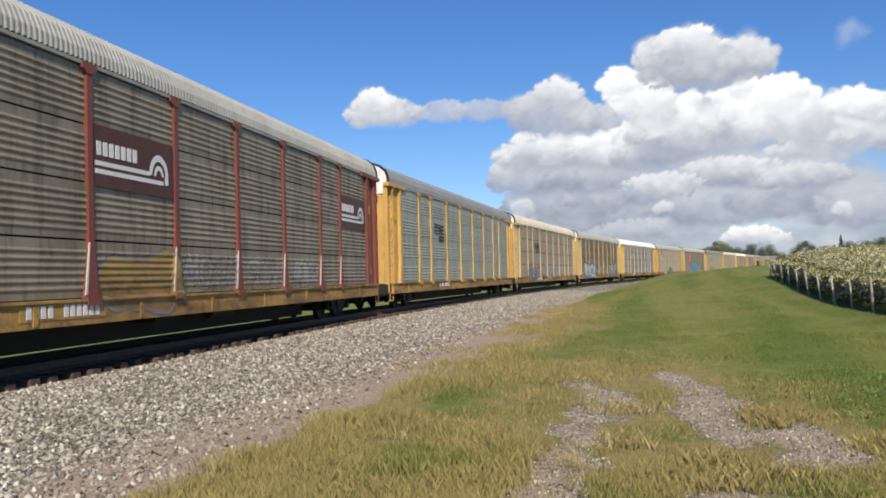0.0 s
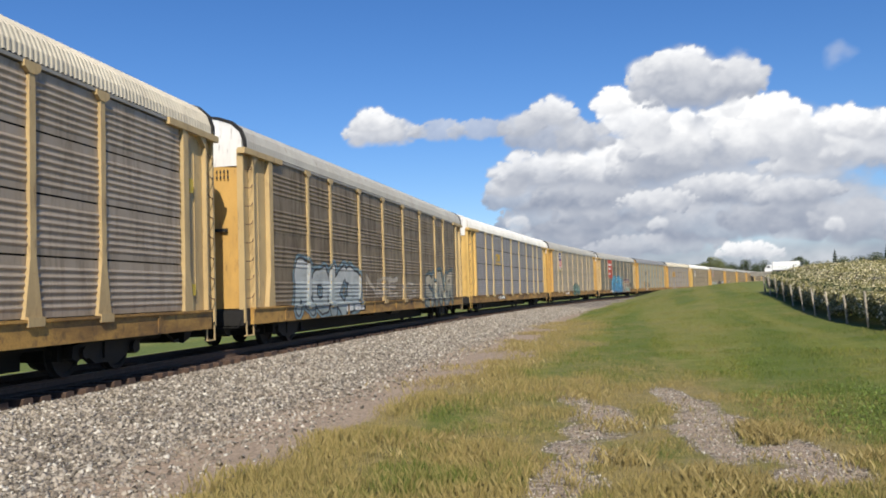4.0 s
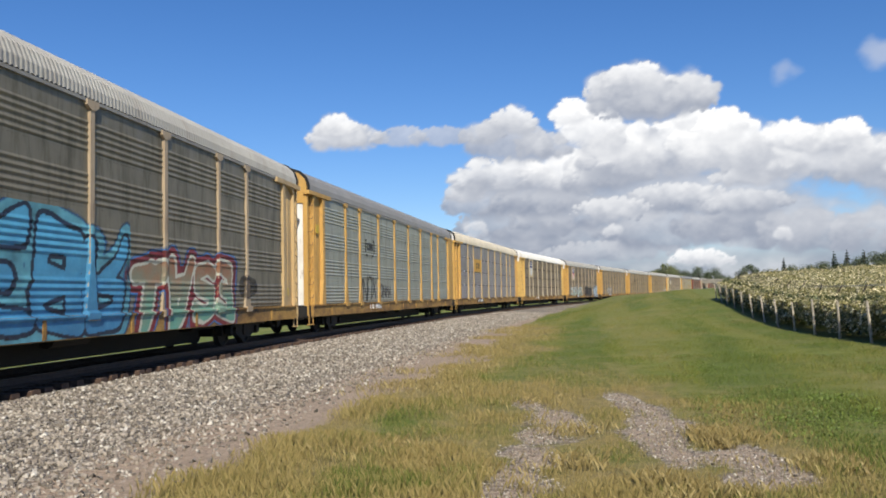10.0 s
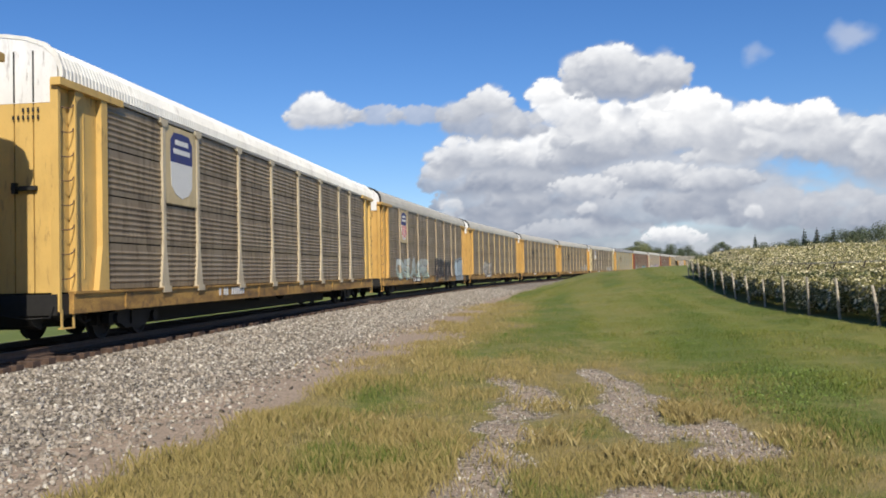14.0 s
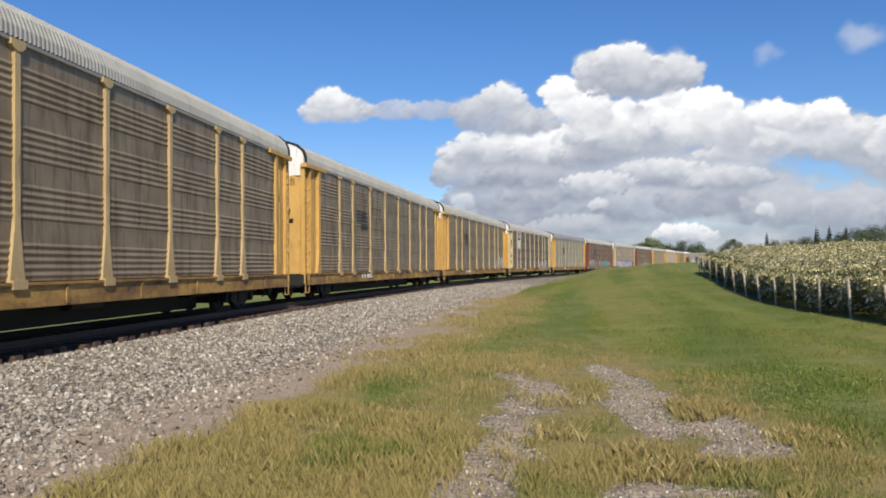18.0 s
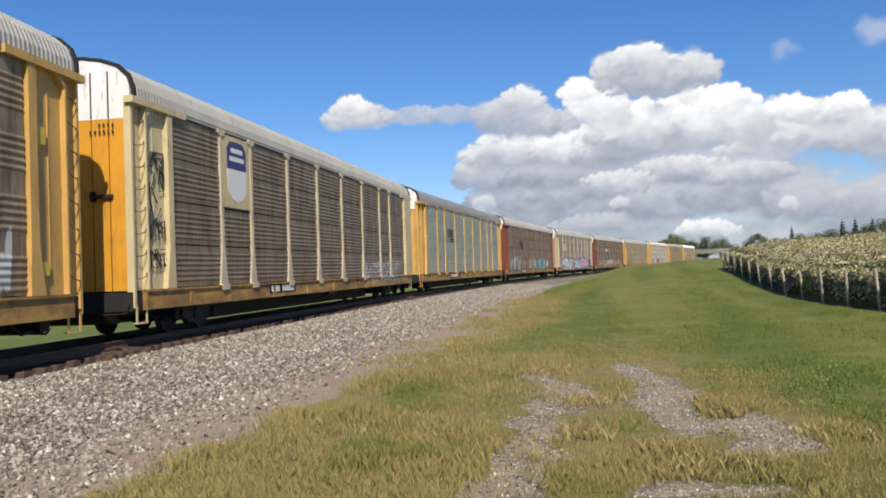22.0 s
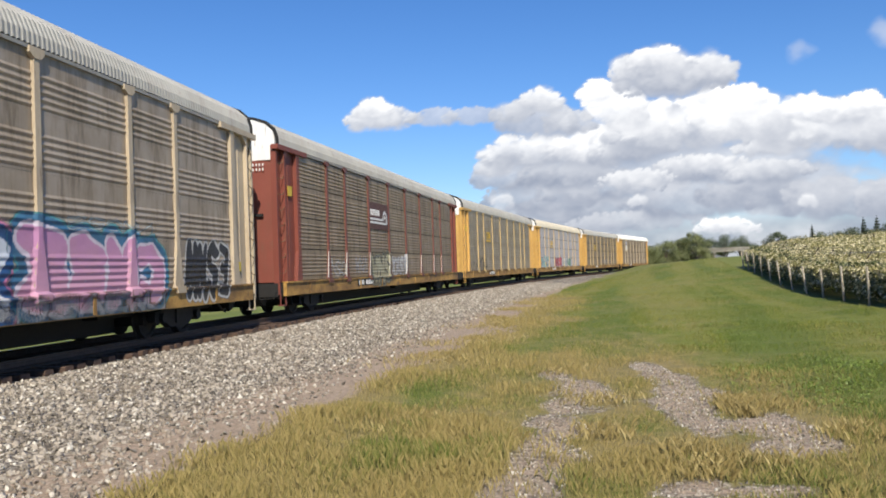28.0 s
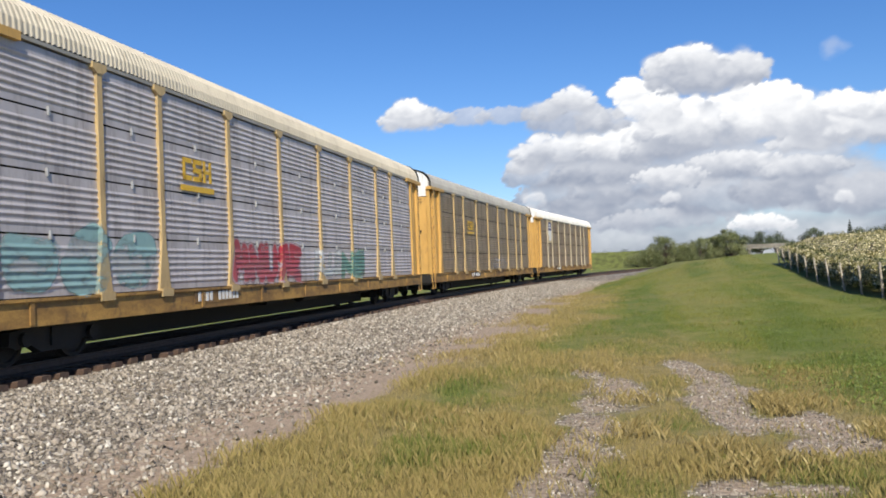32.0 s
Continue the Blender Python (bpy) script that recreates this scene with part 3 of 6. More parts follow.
def roof_mesh():
    def make():
        sh = Shape()
        lo, hi = roof_profile(0.0), roof_profile(0.015)
        rows, x, up = [], -HALF + 0.12, False
        while x < HALF + TAIL - 0.1:
            p = hi if up else lo
            rows.append([(x, y, z) for y, z in p])
            rows.append([(x + 0.038, y, z) for y, z in p])
            x += 0.065
            up = not up
        sh.grid(rows)
        return sh.mesh("roof")
    return shared("roof", make)


def arch_band(x0, x1, grow):
    sh = Shape()
    p = roof_profile(grow)
    sh.grid([[(x0, y, z) for y, z in roof_profile(-0.03)], [(x0, y, z) for y, z in p], [(x1, y, z) for y, z in p], [(x1, y, z) for y, z in roof_profile(-0.03)]])
    return sh


def end_top_mesh(z_split):
    def make():
        sh = Shape()
        prof = [(y, z) for y, z in roof_profile(0.0)]
        out = [(-1.36, z_split)] + [(max(-1.45, min(1.45, y)), z) for y, z in prof] + [(1.36, z_split)]
        n = len(out)
        sh.add([(-0.02, y, z) for y, z in out] + [(0.16, y, z) for y, z in out],
               [tuple(range(n)), tuple(range(2 * n - 1, n - 1, -1))] + [(i, (i + 1) % n, n + (i + 1) % n, n + i) for i in range(n)])
        return sh.mesh("door_top")
    return shared(("end_top", z_split), make)


def door_leaves(z_split, boards):
    """The pieces of an end door: hinged leaves, or upright boards."""
    def leaf(a, b):
        return Shape().add(*curved_leaf(a, b, SILL1, z_split)).mesh("door_leaf")

    def board(a, b):
        return Shape().box(-0.02, 0.12, a, b, SILL1, z_split).mesh("door_board")
    if boards:
        w = 2.72 / 7
        return [shared(("board", k, z_split), lambda k=k: board(-1.36 + k * w + 0.015, -1.36 + (k + 1) * w - 0.015)) for k in range(7)]
    return [shared(("leaf", a, z_split), lambda a=a, c=c: leaf(a, c)) for a, c in ((-1.36, -0.01), (0.01, 1.36))]


def curved_leaf(y0, y1, z0, z1):
    v, f = [], []
    for i in range(9):
        y = y0 + (y1 - y0) * i / 8
        x = -0.05 + 0.09 * abs(y) ** 2 / 1.85
        v += [(x, y, z0), (x, y, z1), (x + 0.1, y, z1), (x + 0.1, y, z0)]
    for i in range(8):
        for k in range(4):
            f.append((i * 4 + k, i * 4 + (k + 1) % 4, i * 4 + 4 + (k + 1) % 4, i * 4 + 4 + k))
    f += [(0, 1, 2, 3), (35, 34, 33, 32)]
    return v, f


def wheel_mesh():
    def make():
        sh = Shape()
        n, rings = 20, [(0.0, 0.06), (0.12, 0.06), (0.14, 0.03), (0.34, 0.02), (0.36, 0.06), (0.42, 0.06), (0.425, -0.05), (0.45, -0.055), (0.45, -0.08), (0.0, -0.08)]
        sh.grid([[(r * math.cos(k * 2 * math.pi / n), -y, r * math.sin(k * 2 * math.pi / n)) for k in range(n + 1)] for r, y in rings])
        return sh.mesh("wheel", WHEEL)
    return shared("wheel", make)


def frame_mesh():
    def make():
        sh = Shape()
        sh.slab([(-1.15, 0.34), (-0.98, 0.28), (-0.72, 0.36), (-0.42, 0.2), (0.42, 0.2), (0.72, 0.36), (0.98, 0.28), (1.15, 0.34), (1.12, 0.55), (0.62, 0.62), (0.3, 0.72), (-0.3, 0.72), (-0.62, 0.62), (-1.12, 0.55)], -1.16, -1.0)
        sh.box(-0.2, 0.2, -1.2, -0.96, 0.28, 0.58)
        for x in (-0.84, 0.84):
            sh.tube([(x, -1.24, 0.42), (x, -1.05, 0.42)], 0.11, 10)
        return sh.mesh("side_frame", BLACK)
    return shared("side_frame", make)


PAINTS = {}


def car_paint(name, color, amount=0.35):
    if name not in PAINTS:
        PAINTS[name] = paint(name, color, amount=amount)
    return PAINTS[name]


YELLOW = ("yellow_paint", (0.58, 0.345, 0.095))
CREAM = ("cream_paint", (0.58, 0.44, 0.22))
BEIGE = ("beige_paint", (0.46, 0.36, 0.24))
PALE = ("pale_paint", (0.56, 0.475, 0.33))
RED = ("oxide_red_paint", (0.20, 0.05, 0.032))
ROOF_WHITE = ("white_roof", (0.80, 0.78, 0.72))
ROOF_CREAM = ("cream_roof", (0.60, 0.54, 0.42))
ROOF_GREY = ("grey_roof", (0.21, 0.215, 0.22))
ROOF_PALE = ("pale_grey_roof", (0.38, 0.37, 0.335))
END_WHITE = ("white_end_paint", (0.82, 0.81, 0.78))
WEAR_BROWN = (0.17, 0.13, 0.095)


def sill_paint(name, color):
    """Yellow sill paint under road dirt, rust and oil."""
    if name not in PAINTS:
        n = Nodes(name)
        c = n.coord("Object")
        rnd = n.node("ShaderNodeObjectInfo").outputs["Random"]
        vec = n.node("ShaderNodeVectorMath", {"operation": "ADD"}, i0=c, i1=n.node("ShaderNodeCombineXYZ", i0=n.math("MULTIPLY", rnd, 60.0)).outputs[0]).outputs[0]
        big = n.noise(n.scaled(vec, (0.45, 1, 1.2)), 1.6, 5.0, 0.65)
        drip = n.noise(n.scaled(vec, (1.3, 1, 0.9)), 2.6, 5.0, 0.7)
        fine = n.noise(c, 30.0, 4.0, 0.65)
        col = n.mix(n.between(fine, 0.35, 0.7), color, tuple(v * 0.72 for v in color))
        col = n.mix(n.between(big, 0.37, 0.60), col, (0.215, 0.118, 0.036))
        col = n.mix(n.math("MULTIPLY", n.between(drip, 0.5, 0.7), 0.75), col, (0.095, 0.058, 0.032))
        col = n.mix(n.between(n.math("ADD", big, n.math("MULTIPLY", fine, 0.2)), 0.72, 0.8), col, (0.035, 0.028, 0.022))
        PAINTS[name] = n.out(col, 0.75, 0.0, fine, 0.2, 0.004)
    return PAINTS[name]


# sprayed writing: strokes in a unit square for each form
FORMS = {
    "N": [[(0, 0), (0, 1), (1, 0), (1, 1)]], "U": [[(0, 1), (0, 0.2), (0.25, 0), (0.75, 0), (1, 0.2), (1, 1)]],
    "X": [[(0, 0), (1, 1)], [(0, 1), (1, 0)]], "A": [[(0, 0), (0.55, 1), (1, 0)], [(0.25, 0.35), (0.85, 0.35)]],
    "S": [[(1, 0.85), (0.6, 1), (0.1, 0.85), (0.1, 0.6), (0.9, 0.4), (0.9, 0.1), (0.5, 0), (0, 0.15)]],
    "O": [[(0, 0.3), (0.15, 0.9), (0.6, 1), (1, 0.7), (0.9, 0.15), (0.4, 0), (0, 0.3)]], "T": [[(0, 0.92), (1, 1)], [(0.55, 1), (0.45, 0)]],
    "E": [[(1, 1), (0, 0.9), (0.05, 0), (1, 0.08)], [(0, 0.5), (0.75, 0.52)]], "P": [[(0, 0), (0.05, 1), (0.8, 0.95), (0.95, 0.65), (0.1, 0.45)], [(0.4, 0.45), (1, 0)]],
    "M": [[(0, 0), (0.1, 1), (0.5, 0.35), (0.9, 1), (1, 0)]], "C": [[(1, 0.85), (0.5, 1), (0.05, 0.7), (0.05, 0.25), (0.5, 0), (1, 0.15)]],
    "R": [[(0, 0), (0.05, 1), (0.85, 0.95), (0.9, 0.6), (0.1, 0.5)], [(0.45, 0.5), (1, 0)]], "K": [[(0, 0), (0, 1)], [(1, 1), (0.1, 0.5), (1, 0)]],
    "B": [[(0, 0), (0, 1), (0.8, 0.95), (0.85, 0.6), (0.1, 0.52), (0.95, 0.4), (0.95, 0.1), (0, 0)]], "W": [[(0, 1), (0.2, 0), (0.5, 0.6), (0.8, 0), (1, 1)]], "-": [[(0.1, 0.45), (0.9, 0.5)]], "Z": [[(0, 1), (1, 0.9), (0, 0.1), (1, 0)], [(0.2, 0.7), (0.9, 0.3)]]}


def spray_material():
    n = Nodes("spray_paint")
    at = n.node("ShaderNodeAttribute", {"attribute_name": "spray"})
    c = n.coord("Object")
    n.out(at.outputs["Color"], n.between(n.noise(c, 20.0), 0.3, 0.7, 0.45, 0.65))
    mixed = n.node("ShaderNodeMixShader", i0=at.outputs["Alpha"], i1=n.node("ShaderNodeBsdfTransparent").outputs[0], i2=n.bsdf.outputs[0])
    n.t.links.new(mixed.outputs[0], n.t.nodes["Material Output"].inputs[0])
    return n.mat


SPRAY = spray_material()


def side_depth(x, z, gapped):
    """How far the side's outer face stands out at x, z."""
    ribs = RIBS_GAPPED if gapped else RIBS_GROUPED
    q = np.mod(z - SILL1 - 0.03, ROW_H)
    y = np.full_like(x, 1.508)
    for c, w in ribs:
        y += RIB * np.clip((w - np.abs(q - c)) / (w * 0.75), 0, 1)
    y = np.where(z < SILL1 + 0.015, 1.565, y)
    y = np.where(np.abs(z - SILL1 + 0.012) < 0.03, 1.603, y)
    half = np.interp(z, [SILL1 - 0.1, SILL1 + 0.02, SILL1 + 0.95], [0.2, 0.21, 0.075])
    for p in POSTS:
        on = (np.abs(x - p) < half + 0.01) & (z > SILL1 - 0.1)
        y = np.where(on, np.where(z < SILL1 + 0.06, 1.616, 1.562), y)
    return -y - 0.004


def spray(car, number, x0, x1, z0, z1, forms, thick, fill, low, edge, halo=None, rim=None, wear=0.3):
    """A layer of sprayed paint that follows the ribs, posts and sill of a side."""
    seed = 500 + number * 7 + int(x0 * 3) % 97
    gapped = CARS[number]["gapped"]
    h, step = z1 - z0, (x1 - x0) / len(forms)
    t = thick * h
    grow = t + (0.05 + 0.05 * h) + (0.10 * h + 0.06 if halo else 0) + (0.08 if rim else 0)
    xs = np.arange(max(-11.95, x0 - grow * 0.5), min(12.4, x1 + grow * 0.5), 0.03)
    zs = np.arange(max(SILL0 + 0.02, z0 - grow * 0.5), z1 + grow * 0.6, 0.022)
    X, Z = np.meshgrid(xs, zs)
    X = X.astype(float)
    px = X + 0.24 * h * lattice_noise(X * 1.1 / h, Z * 0.9 / h, seed, 3) - 0.12 * (Z - z0)
    pz = Z + 0.20 * h * lattice_noise(X * 0.9 / h, Z * 1.3 / h, seed + 1, 3)
    d = np.full_like(X, 9.0)
    for i, ch in enumerate(forms):
        ax, bx = x0 + i * step + t * 0.95, x0 + (i + 1) * step - t * 0.95
        az, bz = z0 + t, z1 - t
        for line in FORMS.get(ch, ()):
            for (u0, w0), (u1, w1) in zip(line, line[1:]):
                if i % 2:
                    u0, u1 = 1 - u0, 1 - u1
                if i % 3 == 1:
                    w0, w1 = 1 - w0, 1 - w1
                sx, sz, ex, ez = ax + (bx - ax) * u0, az + (bz - az) * w0, ax + (bx - ax) * u1, az + (bz - az) * w1
                vx, vz = ex - sx, ez - sz
                k = np.clip(((px - sx) * vx + (pz - sz) * vz) / (vx * vx + vz * vz + 1e-9), 0, 1)
                d = np.minimum(d, np.hypot(px - sx - k * vx, pz - sz - k * vz))
    grain = lattice_noise(X * 3, Z * 3, seed + 2, 4, 0.6)
    up = np.clip((Z - z0) / h + 0.3 * grain, 0, 1)[..., None]
    col = np.array(low) * (1 - up) + np.array(fill) * up
    ew = 0.028 + 0.03 * h if edge is not None else 0.0
    reach = t + ew
    if edge is not None:
        col = np.where((d > t)[..., None], np.array(edge), col)
    if halo is not None:
        col = np.where((d > reach)[..., None], np.array(halo) * (0.85 + 0.4 * grain[..., None]), col)
        reach += 0.06 * h + 0.05
    if rim is not None:
        col = np.where((d > reach)[..., None], np.array(rim), col)
        reach += 0.08
    alpha = ramp(reach - d + 0.015, 0.0, 0.04 if halo is None else 0.09)
    alpha = alpha * (1 - wear * ramp(lattice_noise(X * 0.9, Z * 2.6, seed + 3, 5, 0.65), -0.15, 0.3)) * (0.9 + 0.1 * grain)
    ny, nx = X.shape
    a = alpha.ravel()
    f = (np.arange(ny - 1)[:, None] * nx + np.arange(nx - 1)[None]).ravel()
    f = np.stack([f, f + 1, f + nx + 1, f + nx], 1)
    f = f[a[f].max(1) > 0.04]
    used = np.unique(f)
    back = np.zeros(len(a), int)
    back[used] = np.arange(len(used))
    v = np.stack([X.ravel(), side_depth(X, Z, gapped).ravel(), Z.ravel()], 1)[used]
    me = array_mesh("sprayed_paint", v, back[f], SPRAY)
    ca = me.color_attributes.new("spray", "FLOAT_COLOR", "POINT")
    ca.data.foreach_set("color", np.concatenate([np.clip(col.reshape(-1, 3), 0, 1), np.clip(a, 0, 1)[:, None]], 1)[used].ravel())
    return part("sprayed_paint", me, car, label="sprayed paint lettering")


def bars(parent, material, name, items, y):
    """Flat painted shapes on the side: each (x0, x1, z0, z1)."""
    if len(items) > 1 and (name.startswith("emblem") or name.startswith("shield")):
        for x0, x1, z0, z1 in items:
            part("emblem_bar", Shape().box(x0, x1, y - 0.006, y + 0.004, z0, z1).mesh("emblem_bar", material), parent)
        return None
    sh = Shape()
    for x0, x1, z0, z1 in items:
        sh.box(x0, x1, y - 0.006, y + 0.004, z0, z1)
    return part(name, sh.mesh(name, material), parent)


def flat(parent, material, name, outline, y):
    sh = Shape()
    sh.slab(outline, y - 0.006, y + 0.004)
    return part(name, sh.mesh(name, material), parent)


def ring_bars(x, z, w, h, t, kind):
    """A blocky figure of three strokes."""
    if kind == 0:
        return [(x, x + t, z, z + h), (x, x + w, z, z + t), (x, x + w, z + h - t, z + h)]
    if kind == 1:
        return [(x, x + w, z, z + t), (x, x + w, z + h / 2 - t / 2, z + h / 2 + t / 2), (x, x + w, z + h - t, z + h), (x, x + t, z + h / 2, z + h), (x + w - t, x + w, z, z + h / 2)]
    return [(x, x + t, z, z + h), (x + w - t, x + w, z, z + h), (x, x + w, z + h * 0.42, z + h * 0.58)]


def emblem(car, kind, bay, material=None):
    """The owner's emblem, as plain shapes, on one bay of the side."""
    x0, x1 = EDGES[bay] + 0.12, EDGES[bay + 1] - 0.12
    xm, y = (x0 + x1) / 2, -1.535
    zt = EAVE - 0.12
    if kind == "three_blocks":
        its = []
        for k in range(3):
            its += ring_bars(xm - 0.62 + k * 0.43, 3.28, 0.36, 0.46, 0.10, k)
        bars(car, material, "emblem", its, y)
        bars(car, material, "emblem_bar", [(xm - 0.72, xm + 0.70, 3.06, 3.18)], y)
    elif kind == "bracket_blocks":
        its = [(xm - 0.7, xm - 0.62, 3.2, 3.75), (xm + 0.62, xm + 0.7, 3.2, 3.75), (xm - 0.7, xm - 0.5, 3.7, 3.77), (xm + 0.5, xm + 0.7, 3.7, 3.77), (xm - 0.55, xm - 0.35, 3.05, 3.12), (xm + 0.35, xm + 0.55, 3.05, 3.12)]
        for k in range(3):
            its += ring_bars(xm - 0.45 + k * 0.31, 3.33, 0.26, 0.30, 0.08, k)
        bars(car, material, "emblem", its, y)
    elif kind == "shield":
        plate = car_paint("tan_plate_paint", (0.60, 0.47, 0.26))
        flat(car, plate, "emblem_plate", [(x0, 3.05), (x1, 3.05), (x1, zt), (x0, zt)], y)
        w, za, zb = min(0.62, (x1 - x0) * 0.36), 3.2, zt - 0.12
        zs = zb - (zb - za) * 0.46
        flat(car, car_paint("shield_blue", (0.03, 0.04, 0.17)), "shield_top", [(xm - w, zs), (xm + w, zs), (xm + w, zb - 0.2), (xm + w * 0.8, zb - 0.1), (xm + w * 0.7, zb - 0.02), (xm, zb), (xm - w * 0.7, zb - 0.02), (xm - w * 0.8, zb - 0.1), (xm - w, zb - 0.2)], y - 0.008)
        flat(car, WHITE_MARK, "shield_base", [(xm - w, zs), (xm - w * 0.95, za + 0.3), (xm - w * 0.6, za + 0.1), (xm, za), (xm + w * 0.6, za + 0.1), (xm + w * 0.95, za + 0.3), (xm + w, zs)], y - 0.008)
        bars(car, WHITE_MARK, "shield_marking", [(xm - w * 0.6, xm + w * 0.6, zb - 0.3, zb - 0.18), (xm - w * 0.75, xm + w * 0.75, zb - 0.52, zb - 0.40)], y - 0.016)
        if material is not None:
            bars(car, material, "shield_stripe", [(xm - w * 0.85 + k * w * 0.34, xm - w * 0.85 + k * w * 0.34 + w * 0.15, za + (0.3 if k in (0, 5) else 0.14), zs) for k in range(6)], y - 0.016)
    elif kind == "red_plate":
        flat(car, car_paint("red_plate_paint", (0.52, 0.06, 0.03)), "emblem_plate", [(x0, 2.55), (x1, 2.55), (x1, zt), (x0, zt)], y)
        its = []
        for k, (z, w) in enumerate(((4.22, 1.95), (3.66, 1.45), (3.06, 1.6))):
            c = xm - 1.0
            its += [(c, c + 0.24, z - 0.02, z + 0.26)]
            m = int((w - 0.3) / 0.22)
            its += [(c + 0.3 + j * 0.22, c + 0.3 + j * 0.22 + 0.16, z, z + 0.19) for j in range(m)]
        bars(car, WHITE_MARK, "emblem_marking", its, y - 0.008)
    elif kind == "yellow_plate":
        flat(car, car_paint("yellow_plate_paint", (0.66, 0.36, 0.05)), "emblem_plate", [(x0, 3.05), (x1, 3.05), (x1, 4.0), (x0, 4.0)], y)
        its = ring_bars(xm - 0.55, 3.3, 0.42, 0.42, 0.09, 0) + [(xm + 0.05, xm + 0.14, 3.3, 3.72), (xm + 0.42, xm + 0.51, 3.3, 3.72), (xm + 0.14, xm + 0.3, 3.5, 3.72), (xm + 0.26, xm + 0.42, 3.3, 3.5)]
        bars(car, BLACK_MARK, "emblem_marking", its, y - 0.008)
    elif kind == "brown_plate":
        flat(car, car_paint("brown_plate_paint", (0.085, 0.028, 0.020)), "emblem_plate", [(x0, 2.95), (x1, 2.95), (x1, 4.02), (x0, 4.02)], y)
        x0 = x0 + 0.08
        its = [(x0 + k * 0.19, x0 + k * 0.19 + 0.13, 3.50, 3.74) for k in range(7)]
        its += [(x0 - 0.05, xm + 0.45, 3.32, 3.40), (x0 - 0.05, xm + 0.95, 3.18, 3.26)]
        bars(car, WHITE_MARK, "emblem_marking", its, y - 0.008)
        for name, ra, rb in (("emblem_arch", 0.25, 0.36), ("emblem_arch", 0.10, 0.18)):
            m = 12
            ring = [(xm + 0.78 + r * math.cos(math.pi * i / m), 3.34 + r * 1.15 * math.sin(math.pi * i / m)) for r in (ra, rb) for i in range(m + 1)]
            part(name, Shape().add([(x, y - 0.016, z) for x, z in ring], [(i, i + 1, m + 2 + i, m + 1 + i) for i in range(m)]).mesh(name, WHITE_MARK), car)
        bars(car, WHITE_MARK, "emblem_leg", [(xm + 1.03, xm + 1.14, 3.2, 3.34)], y - 0.008)
    elif kind == "dark_bars":
        its = [(xm - 0.85, xm - 0.1, 3.30 + k * 0.14, 3.36 + k * 0.14) for k in range(4)]
        its += [(xm - 0.02, xm + 0.10, 3.28, 3.76), (xm + 0.28, xm + 0.40, 3.28, 3.76), (xm + 0.08, xm + 0.30, 3.45, 3.6), (xm + 0.48, xm + 0.85, 3.66, 3.76), (xm + 0.48, xm + 0.85, 3.47, 3.57), (xm + 0.48, xm + 0.85, 3.28, 3.38)]
        its += [(xm - 0.1, xm + 0.85, 3.12, 3.20), (xm - 0.1, xm + 0.85, 2.98, 3.06)]
        bars(car, material or BLACK_MARK, "emblem", its, y)


